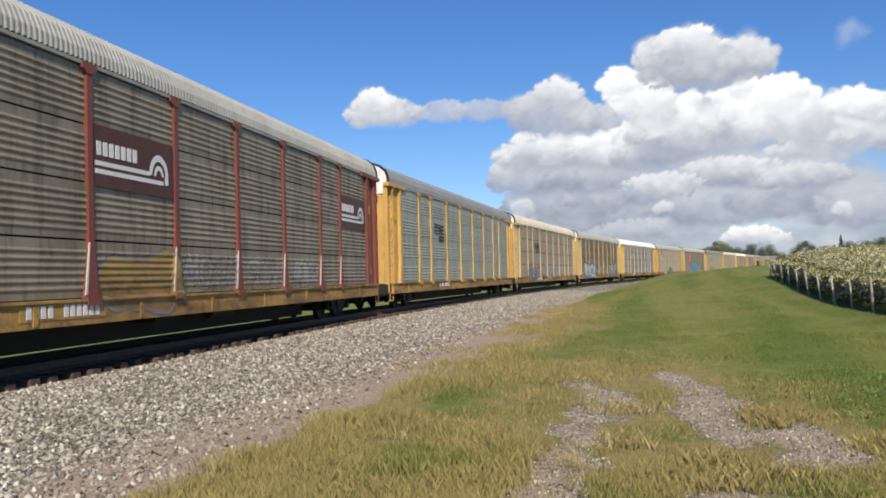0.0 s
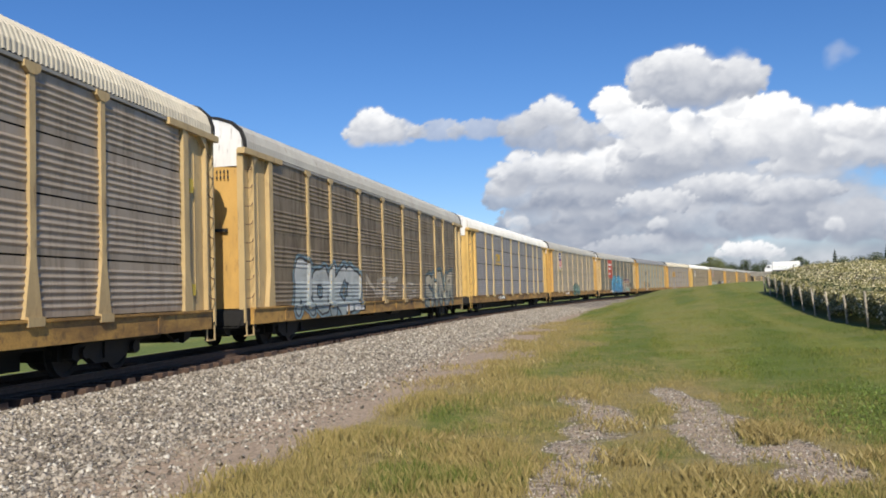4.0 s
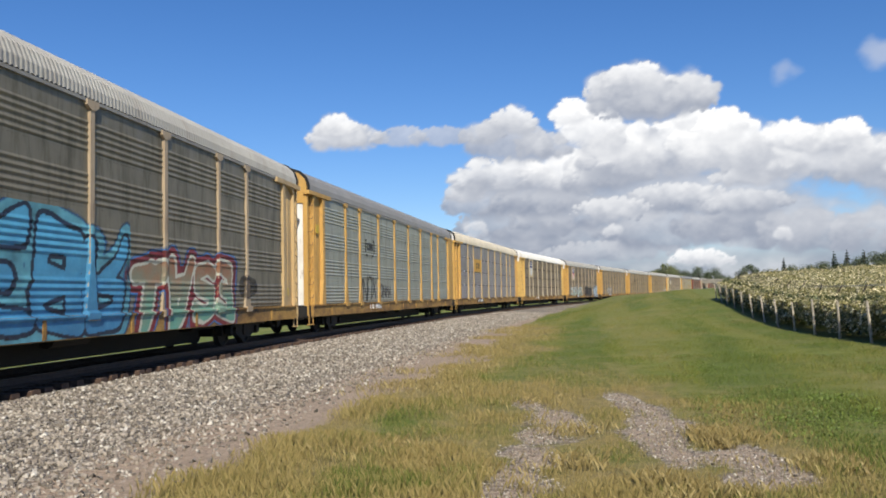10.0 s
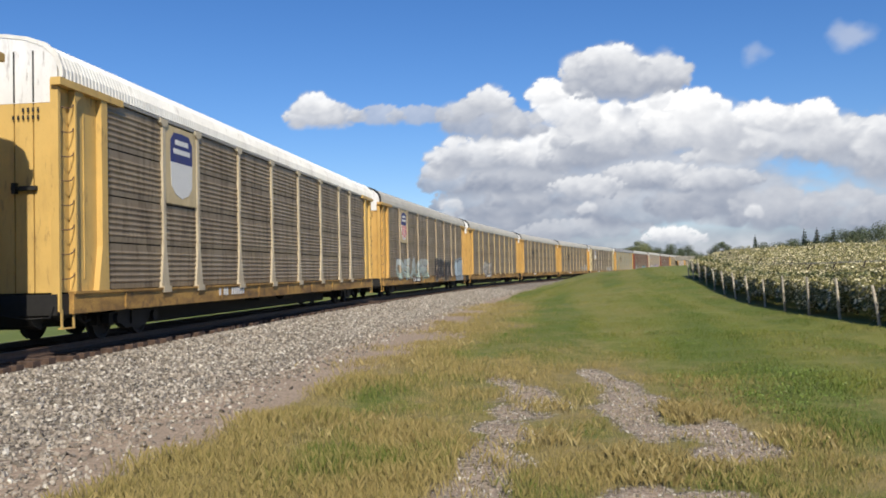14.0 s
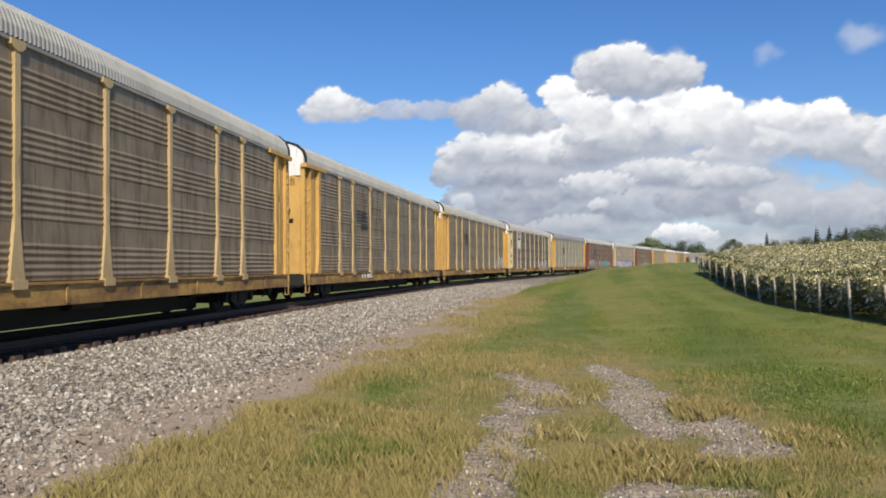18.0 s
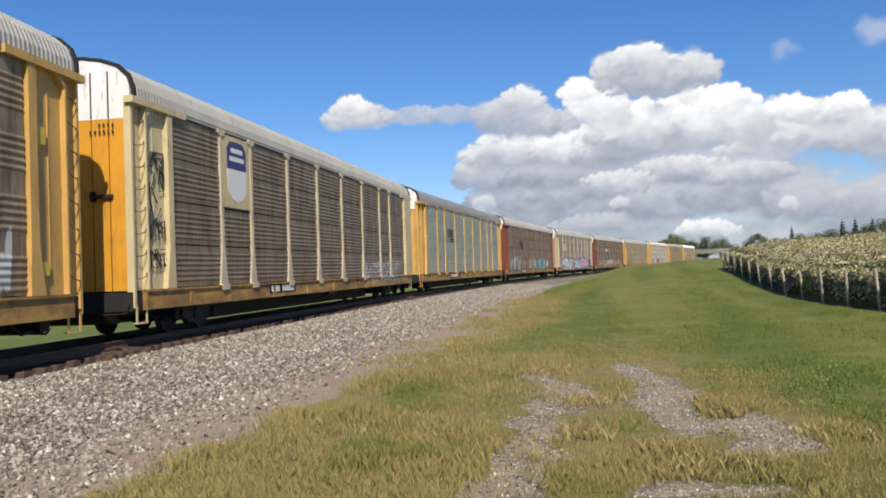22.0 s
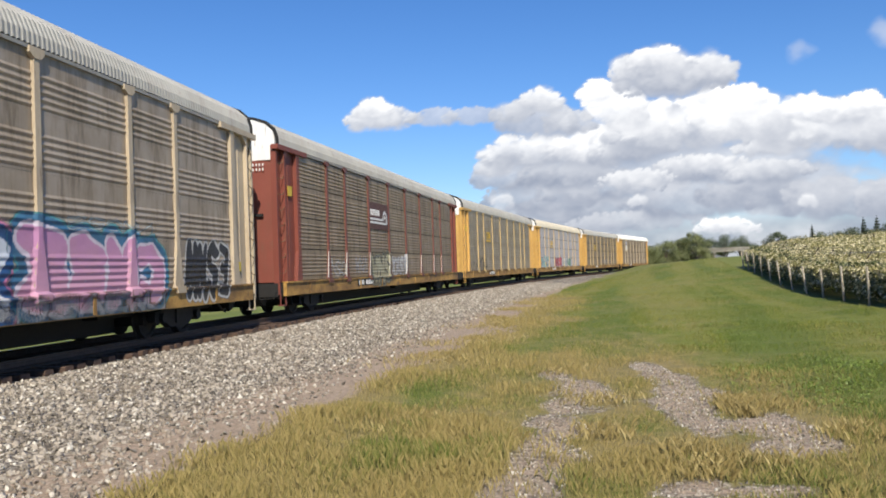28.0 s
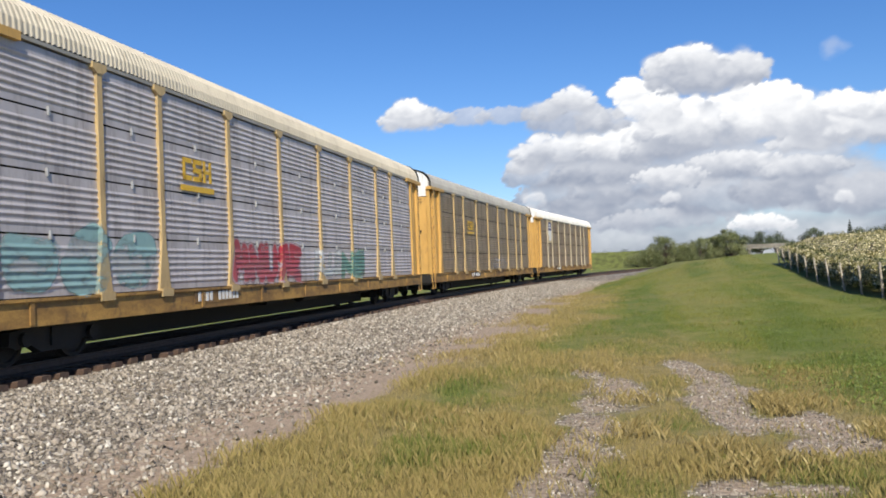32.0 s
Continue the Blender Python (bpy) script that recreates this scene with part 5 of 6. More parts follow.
CARS = [
    spec("%s", "weathered dark grey car carrier with oxide-red posts and sprayed writing", (0.215, 0.22, 0.215), (0.11, 0.105, 0.095), 0.55, True, RED, ROOF_PALE, pale_feet=True, ends=RED, emblems=[("brown_plate", 3), ("brown_plate", 8)],
         spray=[(-4.5, -1.4, 0.68, 1.95, "-", 0.40, (0.36, 0.24, 0.07), (0.22, 0.12, 0.04), (0.20, 0.19, 0.17), None, None, 0.35), (-1.2, 1.3, 1.1, 1.95, "MOSN", 0.10, (0.32, 0.30, 0.27), (0.26, 0.24, 0.2), None, None, None, 0.6), (1.7, 4.2, 1.1, 1.9, "SON", 0.10, (0.36, 0.34, 0.3), (0.26, 0.24, 0.2), None, None, None, 0.55), (5.0, 7.1, 1.1, 1.85, "EMA", 0.16, (0.40, 0.37, 0.33), (0.3, 0.27, 0.23), None, None, None, 0.5)]),
    spec("green_grey", "green-grey car carrier with yellow posts and a grey roof", GREEN_GREY, (0.20, 0.235, 0.25), 0.45, False, YELLOW, ROOF_GREY, emblems=[("dark_bars", 2)]),
    spec("grey_rows", "grey car carrier with yellow posts, white roof and faded spray paint", GREY, (0.23, 0.22, 0.21), 0.5, True, ("ochre_paint", (0.53, 0.385, 0.185)), ROOF_CREAM, emblems=[("dark_bars", 2)], 
         spray=[(-9.5, -5.0, 0.68, 1.9, "OPS", 0.16, (0.27, 0.26, 0.26), (0.2, 0.19, 0.19), (0.07, 0.06, 0.06), None, None, 0.4), (-4.3, -2.6, 0.7, 1.3, "-", 0.3, (0.06, 0.16, 0.2), (0.05, 0.1, 0.12), None, None, None, 0.5), (-1.2, 2.6, 0.7, 2.0, "SOP", 0.12, (0.40, 0.40, 0.39), (0.3, 0.3, 0.29), None, None, None, 0.5)]),
    spec("brown_sprayed", "brown weathered car carrier with large silver spray-painted lettering", (0.188, 0.174, 0.146), SOOT, 0.8, False, ("ochre_paint", (0.53, 0.385, 0.185)), ROOF_PALE,
         spray=[(4.9, 11.0, 0.66, 2.35, "SANR", 0.12, (0.54, 0.46, 0.33), (0.24, 0.27, 0.23), K, (0.12, 0.20, 0.22), None, 0.12), (-10.5, -4.6, 0.75, 2.2, "ROKE", 0.16, (0.52, 0.53, 0.5), (0.3, 0.36, 0.36), K, (0.2, 0.3, 0.34), None, 0.2), (-3.8, 0.4, 1.1, 2.0, "NSE", 0.12, (0.5, 0.44, 0.34), (0.4, 0.33, 0.25), None, None, None, 0.4), (1.0, 3.4, 1.1, 1.8, "ME", 0.10, (0.5, 0.44, 0.34), (0.4, 0.33, 0.25), None, None, None, 0.45)]),
    spec("blue_rows", "blue-grey ribbed car carrier with cream posts and a white roof", BLUE_GREY, (0.21, 0.225, 0.28), 0.4, True, CREAM, ROOF_WHITE, ends=("pale_yellow_paint", (0.64, 0.42, 0.13)), emblems=[("three_blocks", 2, MARK_YELLOW)]),
    spec("pale_shield", "light grey car carrier with beige posts and a shield emblem plate", (0.34, 0.34, 0.335), (0.25, 0.24, 0.23), 0.5, False, ("tan_post_paint", (0.52, 0.41, 0.25)), ROOF_PALE, ends=YELLOW, emblems=[("shield", 1, STRIPE)],
         spray=[(-1.8, 2.1, 0.66, 1.75, "SENO", 0.11, (0.20, 0.34, 0.27), (0.12, 0.24, 0.19), (0.03, 0.05, 0.05), (0.10, 0.20, 0.17), None, 0.25)]),
    spec("red_sign", "dark grey car carrier with a red sign and blue spray-painted lettering", (0.165, 0.178, 0.175), (0.115, 0.125, 0.12), 0.6, False, BEIGE, ROOF_PALE, ends=("buff_paint", (0.55, 0.39, 0.19)), door=YELLOW, emblems=[("red_plate", 2)],
         spray=[(-5.0, 2.6, 0.66, 2.55, "ETEBR", 0.105, (0.10, 0.40, 0.62), (0.05, 0.22, 0.42), (0.015, 0.025, 0.05), (0.14, 0.42, 0.52), (0.03, 0.12, 0.25), 0.10), (2.8, 8.3, 0.66, 2.2, "TASE", 0.115, (0.36, 0.16, 0.08), (0.16, 0.44, 0.33), (0.62, 0.62, 0.50), (0.24, 0.03, 0.035), (0.05, 0.18, 0.42), 0.1), (8.5, 10.2, 1.15, 2.05, "-", 0.34, (0.03, 0.025, 0.025), (0.03, 0.025, 0.025), None, None, None, 0.45)]),
    spec("green_smooth", "pale green-grey car carrier with yellow posts and dark scrawled writing", GREEN_GREY, (0.22, 0.26, 0.28), 0.4, False, YELLOW, ROOF_GREY, corner_panel=True, end_top=YELLOW, door=END_WHITE, spray=[(-7.1, -5.0, 1.2, 2.15, "NUX", 0.06, (0.03, 0.03, 0.03), (0.03, 0.03, 0.03), None, None, None, 0.25), (-4.3, -2.3, 1.2, 1.85, "ONMA", 0.07, (0.07, 0.06, 0.06), (0.06, 0.05, 0.05), None, None, None, 0.4)], emblems=[("bracket_blocks", 2, BLACK_MARK)]),
    spec("blue_yellow_sign", "blue-grey ribbed car carrier with a yellow sign and white roof", BLUE_GREY, (0.21, 0.225, 0.28), 0.4, True, ("ochre_paint", (0.53, 0.385, 0.185)), ROOF_CREAM, ends=YELLOW, clips=True, emblems=[("yellow_plate", 2)]),
    spec("brown_rows", "brownish grey car carrier with pale posts and a white shield", BROWN_GREY, SOOT, 0.55, True, PALE, ROOF_WHITE, ends=("pale_yellow_paint", (0.64, 0.42, 0.13)), boards=True, emblems=[("shield", 1)]),
    spec("brown_ghost", "brown car carrier with beige posts and black and blue spray paint", BROWN_GREY, SOOT, 0.65, False, BEIGE, ROOF_PALE, ends=YELLOW, emblems=[("shield", 1, STRIPE)],
         spray=[(-10.5, -1.5, 0.85, 2.2, "OSAPE", 0.15, (0.55, 0.57, 0.54), (0.33, 0.42, 0.34), None, None, None, 0.3), (0.6, 7.0, 0.75, 2.25, "OZSX", 0.2, K, (0.035, 0.022, 0.016), (0.36, 0.31, 0.25), None, None, 0.12), (9.0, 12.2, 0.66, 2.2, "UAN", 0.19, (0.46, 0.55, 0.60), (0.34, 0.42, 0.48), (0.05, 0.06, 0.08), (0.40, 0.47, 0.52), None, 0.12)]),
    spec("brown_yellow", "brownish grey car carrier with yellow posts and a white sprayed blot", BROWN_GREY, SOOT, 0.6, False, ("ochre_paint", (0.53, 0.385, 0.185)), ROOF_PALE, ends=YELLOW,
         spray=[(-7.6, -3.4, 1.05, 2.2, "OP", 0.30, (0.44, 0.41, 0.36), (0.36, 0.33, 0.29), None, (0.3, 0.27, 0.24), None, 0.35)]),
    spec("brown_dark_bars", "brown weathered car carrier with ochre posts and a faded dark emblem", BROWN_GREY, SOOT, 0.7, False, ("ochre_paint", (0.53, 0.385, 0.185)), ROOF_PALE, ends=YELLOW, emblems=[("dark_bars", 2)]),
    spec("brown_white_scrawl", "brownish car carrier with ochre posts and thin white scrawls", BROWN_GREY, SOOT, 0.65, False, ("ochre_paint", (0.53, 0.385, 0.185)), ROOF_PALE, ends=YELLOW, emblems=[("dark_bars", 2)],
         spray=[(4.6, 7.4, 1.2, 1.9, "NWA", 0.09, (0.42, 0.39, 0.35), (0.4, 0.37, 0.33), None, None, None, 0.5), (7.6, 9.1, 1.1, 1.85, "COA", 0.11, W, (0.5, 0.49, 0.46), None, None, None, 0.25), (9.5, 11.9, 1.1, 2.1, "TNSW", 0.10, W, (0.5, 0.49, 0.46), None, None, None, 0.2)]),
    spec("dark_rows", "dark brown ribbed car carrier with cream posts and a shield plate", (0.170, 0.152, 0.132), (0.09, 0.075, 0.065), 0.6, True, PALE, ROOF_PALE, ends=("cream_end_paint", (0.60, 0.49, 0.28)), door=("orange_door_paint", (0.66, 0.30, 0.02)), boards=True, corner_panel=True, scrawl=[(-12.95, -12.25, 2.1, 4.0, 16, -1.50), (-12.95, -12.2, 1.5, 1.9, 6, -1.50)], emblems=[("shield", 1)],
         spray=[(4.6, 9.2, 0.7, 1.75, "MSROE", 0.11, (0.5, 0.48, 0.45), (0.4, 0.39, 0.37), None, None, None, 0.3), (9.6, 11.8, 0.8, 1.8, "NSA", 0.10, (0.42, 0.4, 0.37), (0.4, 0.36, 0.3), None, None, None, 0.45)]),
    spec("green_grey_again", "green-grey car carrier with yellow posts and a dark bar emblem", GREEN_GREY, (0.20, 0.235, 0.25), 0.45, False, YELLOW, ROOF_GREY, emblems=[("dark_bars", 2)]),
    spec("%s", "dark grey car carrier with rust-red ends and pale sprayed letters", (0.20, 0.19, 0.175), SOOT, 0.6, True, RED, ROOF_PALE, pale_feet=True, ends=RED,
         emblems=[("dark_bars", 2)], spray=[(-12.0, -6.4, 0.66, 2.2, "WATB", 0.19, (0.40, 0.38, 0.33), (0.17, 0.16, 0.14), (0.08, 0.075, 0.07), (0.24, 0.22, 0.19), None, 0.3), (-1.0, 2.0, 0.75, 2.05, "CRS", 0.14, (0.36, 0.36, 0.33), (0.25, 0.25, 0.24), None, None, None, 0.45), (2.0, 7.6, 0.9, 2.1, "OSMEA", 0.17, (0.16, 0.34, 0.36), (0.12, 0.26, 0.28), None, (0.26, 0.29, 0.28), None, 0.35), (8.4, 9.8, 1.05, 1.9, "A", 0.2, (0.42, 0.42, 0.4), (0.4, 0.4, 0.38), None, None, None, 0.4)]),
    spec("mural", "grey car carrier with beige posts and white, blue and pink lettering", GREY, (0.20, 0.185, 0.165), 0.6, False, ("sand_paint", (0.50, 0.41, 0.29)), ROOF_PALE, ends=("sand_paint", (0.50, 0.41, 0.29)), door=("brown_door_paint", (0.42, 0.27, 0.15)), emblems=[("shield", 1, STRIPE)],
         spray=[(-10.0, -2.0, 0.66, 2.1, "NSMWS", 0.13, (0.66, 0.64, 0.64), (0.55, 0.53, 0.52), K, (0.09, 0.05, 0.17), None, 0.08), (-1.7, 3.5, 0.72, 2.0, "ONUX", 0.13, (0.60, 0.64, 0.70), (0.66, 0.67, 0.68), (0.025, 0.085, 0.22), (0.025, 0.085, 0.22), (0.52, 0.17, 0.30), 0.06), (3.9, 8.7, 0.80, 2.05, "ZSMC", 0.165, (0.52, 0.25, 0.42), (0.66, 0.36, 0.44), (0.66, 0.58, 0.64), (0.05, 0.17, 0.30), (0.06, 0.26, 0.30), 0.10), (9.7, 12.1, 0.7, 2.0, "NNSE", 0.10, K, (0.03, 0.03, 0.03), (0.55, 0.54, 0.50), None, None, 0.15), (3.0, 8.6, 0.64, 1.02, "NOSAEWU", 0.14, (0.40, 0.40, 0.40), (0.30, 0.30, 0.31), None, (0.16, 0.16, 0.17), None, 0.3), (-1.6, -0.4, 2.3, 2.65, "CM", 0.12, (0.4, 0.42, 0.4), (0.4, 0.42, 0.4), None, None, None, 0.4), (0.2, 3.3, 2.25, 2.65, "POSAEU", 0.12, (0.46, 0.46, 0.44), (0.4, 0.42, 0.4), None, None, None, 0.4), (5.2, 8.2, 2.15, 2.4, "ESOMN", 0.1, (0.40, 0.45, 0.44), (0.4, 0.42, 0.4), None, None, None, 0.4)]),
    spec("%s", "dark brown-grey car carrier with oxide-red ends and emblem plate", (0.215, 0.20, 0.178), SOOT, 0.5, True, ("dark_post_paint", (0.15, 0.048, 0.036)), ROOF_PALE, pale_feet=True, ends=RED, emblems=[("brown_plate", 3)],
         spray=[(-9.1, -7.5, 1.1, 1.75, "NSO", 0.08, (0.45, 0.43, 0.4), (0.4, 0.37, 0.33), None, None, None, 0.35), (-6.3, -4.8, 1.15, 1.8, "WXA", 0.08, (0.45, 0.43, 0.4), (0.4, 0.37, 0.33), None, None, None, 0.35), (-4.3, -1.6, 0.7, 1.95, "WNS", 0.13, (0.40, 0.38, 0.25), (0.30, 0.27, 0.17), (0.03, 0.03, 0.025), (0.2, 0.19, 0.13), None, 0.12), (-1.3, 1.4, 1.08, 1.95, "XESR", 0.14, (0.55, 0.54, 0.52), (0.45, 0.43, 0.4), None, None, None, 0.2)]),
    spec("brown_three", "brownish grey car carrier with ochre posts and yellow block emblem", (0.265, 0.265, 0.255), (0.13, 0.12, 0.105), 0.5, False, ("ochre_paint", (0.53, 0.385, 0.185)), ROOF_PALE, ends=YELLOW, emblems=[("three_blocks", 2, MARK_YELLOW)],
         spray=[(-11.5, -9.5, 1.1, 1.75, "OOX", 0.09, (0.09, 0.08, 0.07), (0.08, 0.07, 0.06), None, None, None, 0.85), (-9.2, -6.6, 1.1, 1.9, "XUXO", 0.08, (0.09, 0.08, 0.07), (0.08, 0.07, 0.06), None, None, None, 0.85)]),
    spec("ice_blue", "pale blue-grey ribbed car carrier with red sprayed letters and cream roof", (0.40, 0.45, 0.62), (0.29, 0.31, 0.42), 0.5, True, ("ochre_paint", (0.53, 0.385, 0.185)), ROOF_CREAM, ends=YELLOW, clips=True, emblems=[("three_blocks", 2, MARK_YELLOW)],
         spray=[(-4.4, -0.2, 1.08, 2.1, "MNUPE", 0.15, (0.40, 0.03, 0.045), (0.46, 0.10, 0.12), (0.42, 0.3, 0.33), None, None, 0.35), (0.9, 3.2, 1.08, 1.95, "PTE", 0.12, W, (0.5, 0.54, 0.5), None, None, None, 0.35), (3.3, 5.6, 1.08, 1.95, "NS", 0.16, (0.10, 0.26, 0.22), (0.14, 0.26, 0.2), (0.3, 0.4, 0.3), None, None, 0.4), (-12.0, -7.6, 1.08, 2.3, "-O-", 0.34, (0.25, 0.42, 0.42), (0.25, 0.40, 0.40), None, None, None, 0.8)]),
    spec("brown_small_three", "brown car carrier with yellow ends and a small yellow emblem", BROWN_GREY, SOOT, 0.55, True, ("ochre_paint", (0.53, 0.385, 0.185)), ROOF_PALE, ends=YELLOW, emblems=[("three_blocks", 2, MARK_YELLOW)],
         spray=[(-1.0, 4.0, 1.1, 1.75, "NSEOA", 0.09, (0.4, 0.36, 0.33), (0.36, 0.33, 0.3), None, None, None, 0.5)]),
    spec("last_brown", "brown car carrier with pale posts and white roof ending the train", BROWN_GREY, (0.17, 0.11, 0.07), 0.55, True, PALE, ROOF_WHITE, ends=YELLOW, emblems=[("shield", 1)]),
]
TRAIN = [build_car(n, sp) for n, sp in enumerate(CARS)]


# ---- plants ----
def leaf_cards(points, normals, sizes, rng):
    """Small bent leaves (two triangles each) as arrays of vertices and faces."""
    n = len(points)
    a = np.cross(normals, rng.normal(size=(n, 3)))
    a /= np.linalg.norm(a, axis=1)[:, None] + 1e-9
    b = np.cross(normals, a)
    s = sizes[:, None]
    v = np.concatenate([points - a * s, points - b * s * 0.7 + normals * s * 0.2, points + a * s, points + b * s * 0.7 + normals * s * 0.2], 1).reshape(-1, 3)
    k = np.arange(n)[:, None] * 4
    return v, np.concatenate([k + [0, 1, 2], k + [0, 2, 3]], 1).reshape(-1, 3)


# one vine leaf in two copies: sunlit cream above, shade-darkened below
VINE_LEAF = leaf_material("vine_leaves", (0.065, 0.072, 0.016), (0.40, 0.345, 0.12), (0.90, 0.80, 0.54))
VINE_SHADED = leaf_material("shaded_vine_leaves", (0.04, 0.055, 0.015), (0.13, 0.14, 0.045), (0.34, 0.32, 0.16))
TREE_LEAF = leaf_material("tree_leaves", (0.032, 0.052, 0.022), (0.085, 0.105, 0.042), (0.13, 0.145, 0.06), 0.3)
BUSH_LEAF = leaf_material("bush_leaves", (0.08, 0.10, 0.03), (0.20, 0.215, 0.08), (0.26, 0.26, 0.12), 0.3)
FIR_LEAF = leaf_material("fir_needles", (0.010, 0.024, 0.010), (0.025, 0.045, 0.016), (0.04, 0.06, 0.02), 0.3)
BARK = plain("bark", (0.07, 0.052, 0.038), 0.95, 0.0, 6.0, 0.5)
POST_WOOD = plain("weathered_post_wood", (0.46, 0.40, 0.32), 0.9, 0.0, 8.0, 0.35)
WIRE = plain("wire", (0.2, 0.2, 0.2), 0.5, 0.7)


def build_vine_row(k):
    s = 13.0 + 2.75 * k
    rng = np.random.RandomState(300 + k)
    x0, y0, a = on_track(s, 18.0)
    row = tagged(new("vine_row"), "row of leafy grapevines on a wire trellis between wooden posts", "grapevine", "vineyard rows")
    length = 46.0
    way = np.array([math.cos(a), -math.sin(a)])
    z0 = float(ground_z(x0, y0)[0])
    row.matrix_basis = pose(x0, y0, z0, 0, 0, -math.degrees(a))

    def zat(d):
        return ground_z(x0 + way[0] * d, y0 + way[1] * d) - z0
    for d in [0.0] + list(np.arange(5.5, 20, 6.5)):
        sh = Shape()
        lean = 0.0 if d == 0 else rng.uniform(-0.05, 0.05)
        z = float(zat(np.array([d]))[0])
        side, top = rng.uniform(-0.30, 0.22), rng.uniform(0.86, 1.12)
        sh.tube([(d + lean, side * -0.3, z - 0.2), (d + lean * 0.5 - (0.06 if d == 0 else 0), side * 0.4, z + 0.5), (d - (0.12 if d == 0 else 0), side, z + top)], [0.040, 0.038, 0.035], 7)
        part("trellis_post", sh.mesh("trellis_post", POST_WOOD), row)
    sh = Shape()
    for h in (0.85, 1.5):
        sh.tube([(0, 0, h), (length * 0.5, 0, h + float(zat(np.array([length * 0.5]))[0])), (length, 0, h + float(zat(np.array([length]))[0]))], 0.006, 4)
    part("trellis_wire", sh.mesh("trellis_wire", WIRE), row)
    sh = Shape()
    for d in np.arange(1.3, 14, 2.1):
        z = float(zat(np.array([d]))[0])
        sh.tube([(d, 0, z - 0.1), (d + rng.uniform(-.1, .1), rng.uniform(-.08, .08), z + 0.5), (d + rng.uniform(-.15, .15), 0, z + 1.0), (d + 0.3, 0, z + 1.55)], [0.045, 0.035, 0.03, 0.02], 5)
    part("vine_stem", sh.mesh("vine_stem", BARK), row)
    near = 26500
    n = near + 6500
    d = np.concatenate([0.22 + 11.78 * rng.rand(near) ** 1.2, rng.uniform(12, length, n - near)])
    across = rng.uniform(-1, 1, n)
    bulge = 1.0 + 0.16 * lattice_noise(d * 0.7, d * 0 + k, 40 + k, 3)
    y = across * 1.34 * bulge + rng.normal(0, 0.05, n)
    z = 1.50 + 0.15 * lattice_noise(d * 0.9, y * 0.8 + 3 * k, 60 + k, 4) - 0.34 * np.abs(across) ** 2.2 - np.minimum(rng.exponential(0.11, n), 0.5)
    z -= 0.42 * ramp(2.4 - d, 0.0, 2.2) + 0.25 * rng.rand(n) * ramp(0.9 - d, 0.0, 0.6) + 0.28 * rng.rand(n) ** 2 * (lattice_noise(d * 2.2, y * 0 + k, 50 + k, 2) > 0.1)
    z += np.where(rng.rand(n) < 0.03, rng.uniform(0.05, 0.22, n), 0.0)
    out = np.stack([rng.normal(0, 0.45, n) - 0.2, across * 0.4 + rng.normal(0, 0.45, n) - 0.15, 0.9 + rng.normal(0, 0.4, n)], 1)
    out /= np.linalg.norm(out, axis=1)[:, None]
    v, f = leaf_cards(np.stack([d, y, z + zat(d)], 1), out, rng.uniform(0.6, 1.3, n) * 0.040 * np.where(d > 12, 2.1, 1.0), rng)
    part("vine_foliage", array_mesh("vine_foliage", v, f, VINE_LEAF), row)
    n = 4000
    d = 0.12 + 0.85 * rng.rand(n)
    y = rng.uniform(-1.3, 1.3, n)
    z = 1.05 - 0.8 * rng.rand(n) ** 1.4 * (0.75 + 0.5 * lattice_noise(y * 1.7, d * 0 + k, 83 + k, 3)) - 0.15 * np.abs(y / 1.3) ** 2
    out = rng.normal(0, 0.5, (n, 3)) + [-0.6, -0.3, 0.5]
    out /= np.linalg.norm(out, axis=1)[:, None]
    v, f = leaf_cards(np.stack([d, y, z + zat(d)], 1), out, rng.uniform(0.6, 1.3, n) * 0.046, rng)
    part("hanging_foliage", array_mesh("hanging_foliage", v, f, VINE_LEAF), row)
    # leaves under the canopy, with its shade put into their colour
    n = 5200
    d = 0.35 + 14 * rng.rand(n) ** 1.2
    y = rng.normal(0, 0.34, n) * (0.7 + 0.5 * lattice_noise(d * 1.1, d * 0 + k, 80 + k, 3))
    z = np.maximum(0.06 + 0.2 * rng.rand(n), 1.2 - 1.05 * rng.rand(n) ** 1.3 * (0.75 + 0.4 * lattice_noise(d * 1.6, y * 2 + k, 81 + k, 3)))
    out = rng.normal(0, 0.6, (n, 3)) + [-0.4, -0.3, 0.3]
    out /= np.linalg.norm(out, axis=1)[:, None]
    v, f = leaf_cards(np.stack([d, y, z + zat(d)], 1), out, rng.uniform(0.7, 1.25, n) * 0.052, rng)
    part("lower_foliage", array_mesh("lower_foliage", v, f, VINE_SHADED), row)
    return row


for k in range(16):
    build_vine_row(k)


def crown_points(rng, clumps, n, spread):
    """Leaves round the clumps' outsides."""
    c = np.array(clumps)
    w = c[:, 3] ** 2
    pick = rng.choice(len(c), n, p=w / w.sum())
    d = rng.normal(size=(n, 3))
    d /= np.linalg.norm(d, axis=1)[:, None]
    r = c[pick, 3] * (1 - spread * rng.rand(n) ** 2)
    p = c[pick, :3] + d * r[:, None] * [1, 1, 0.85]
    return p, d


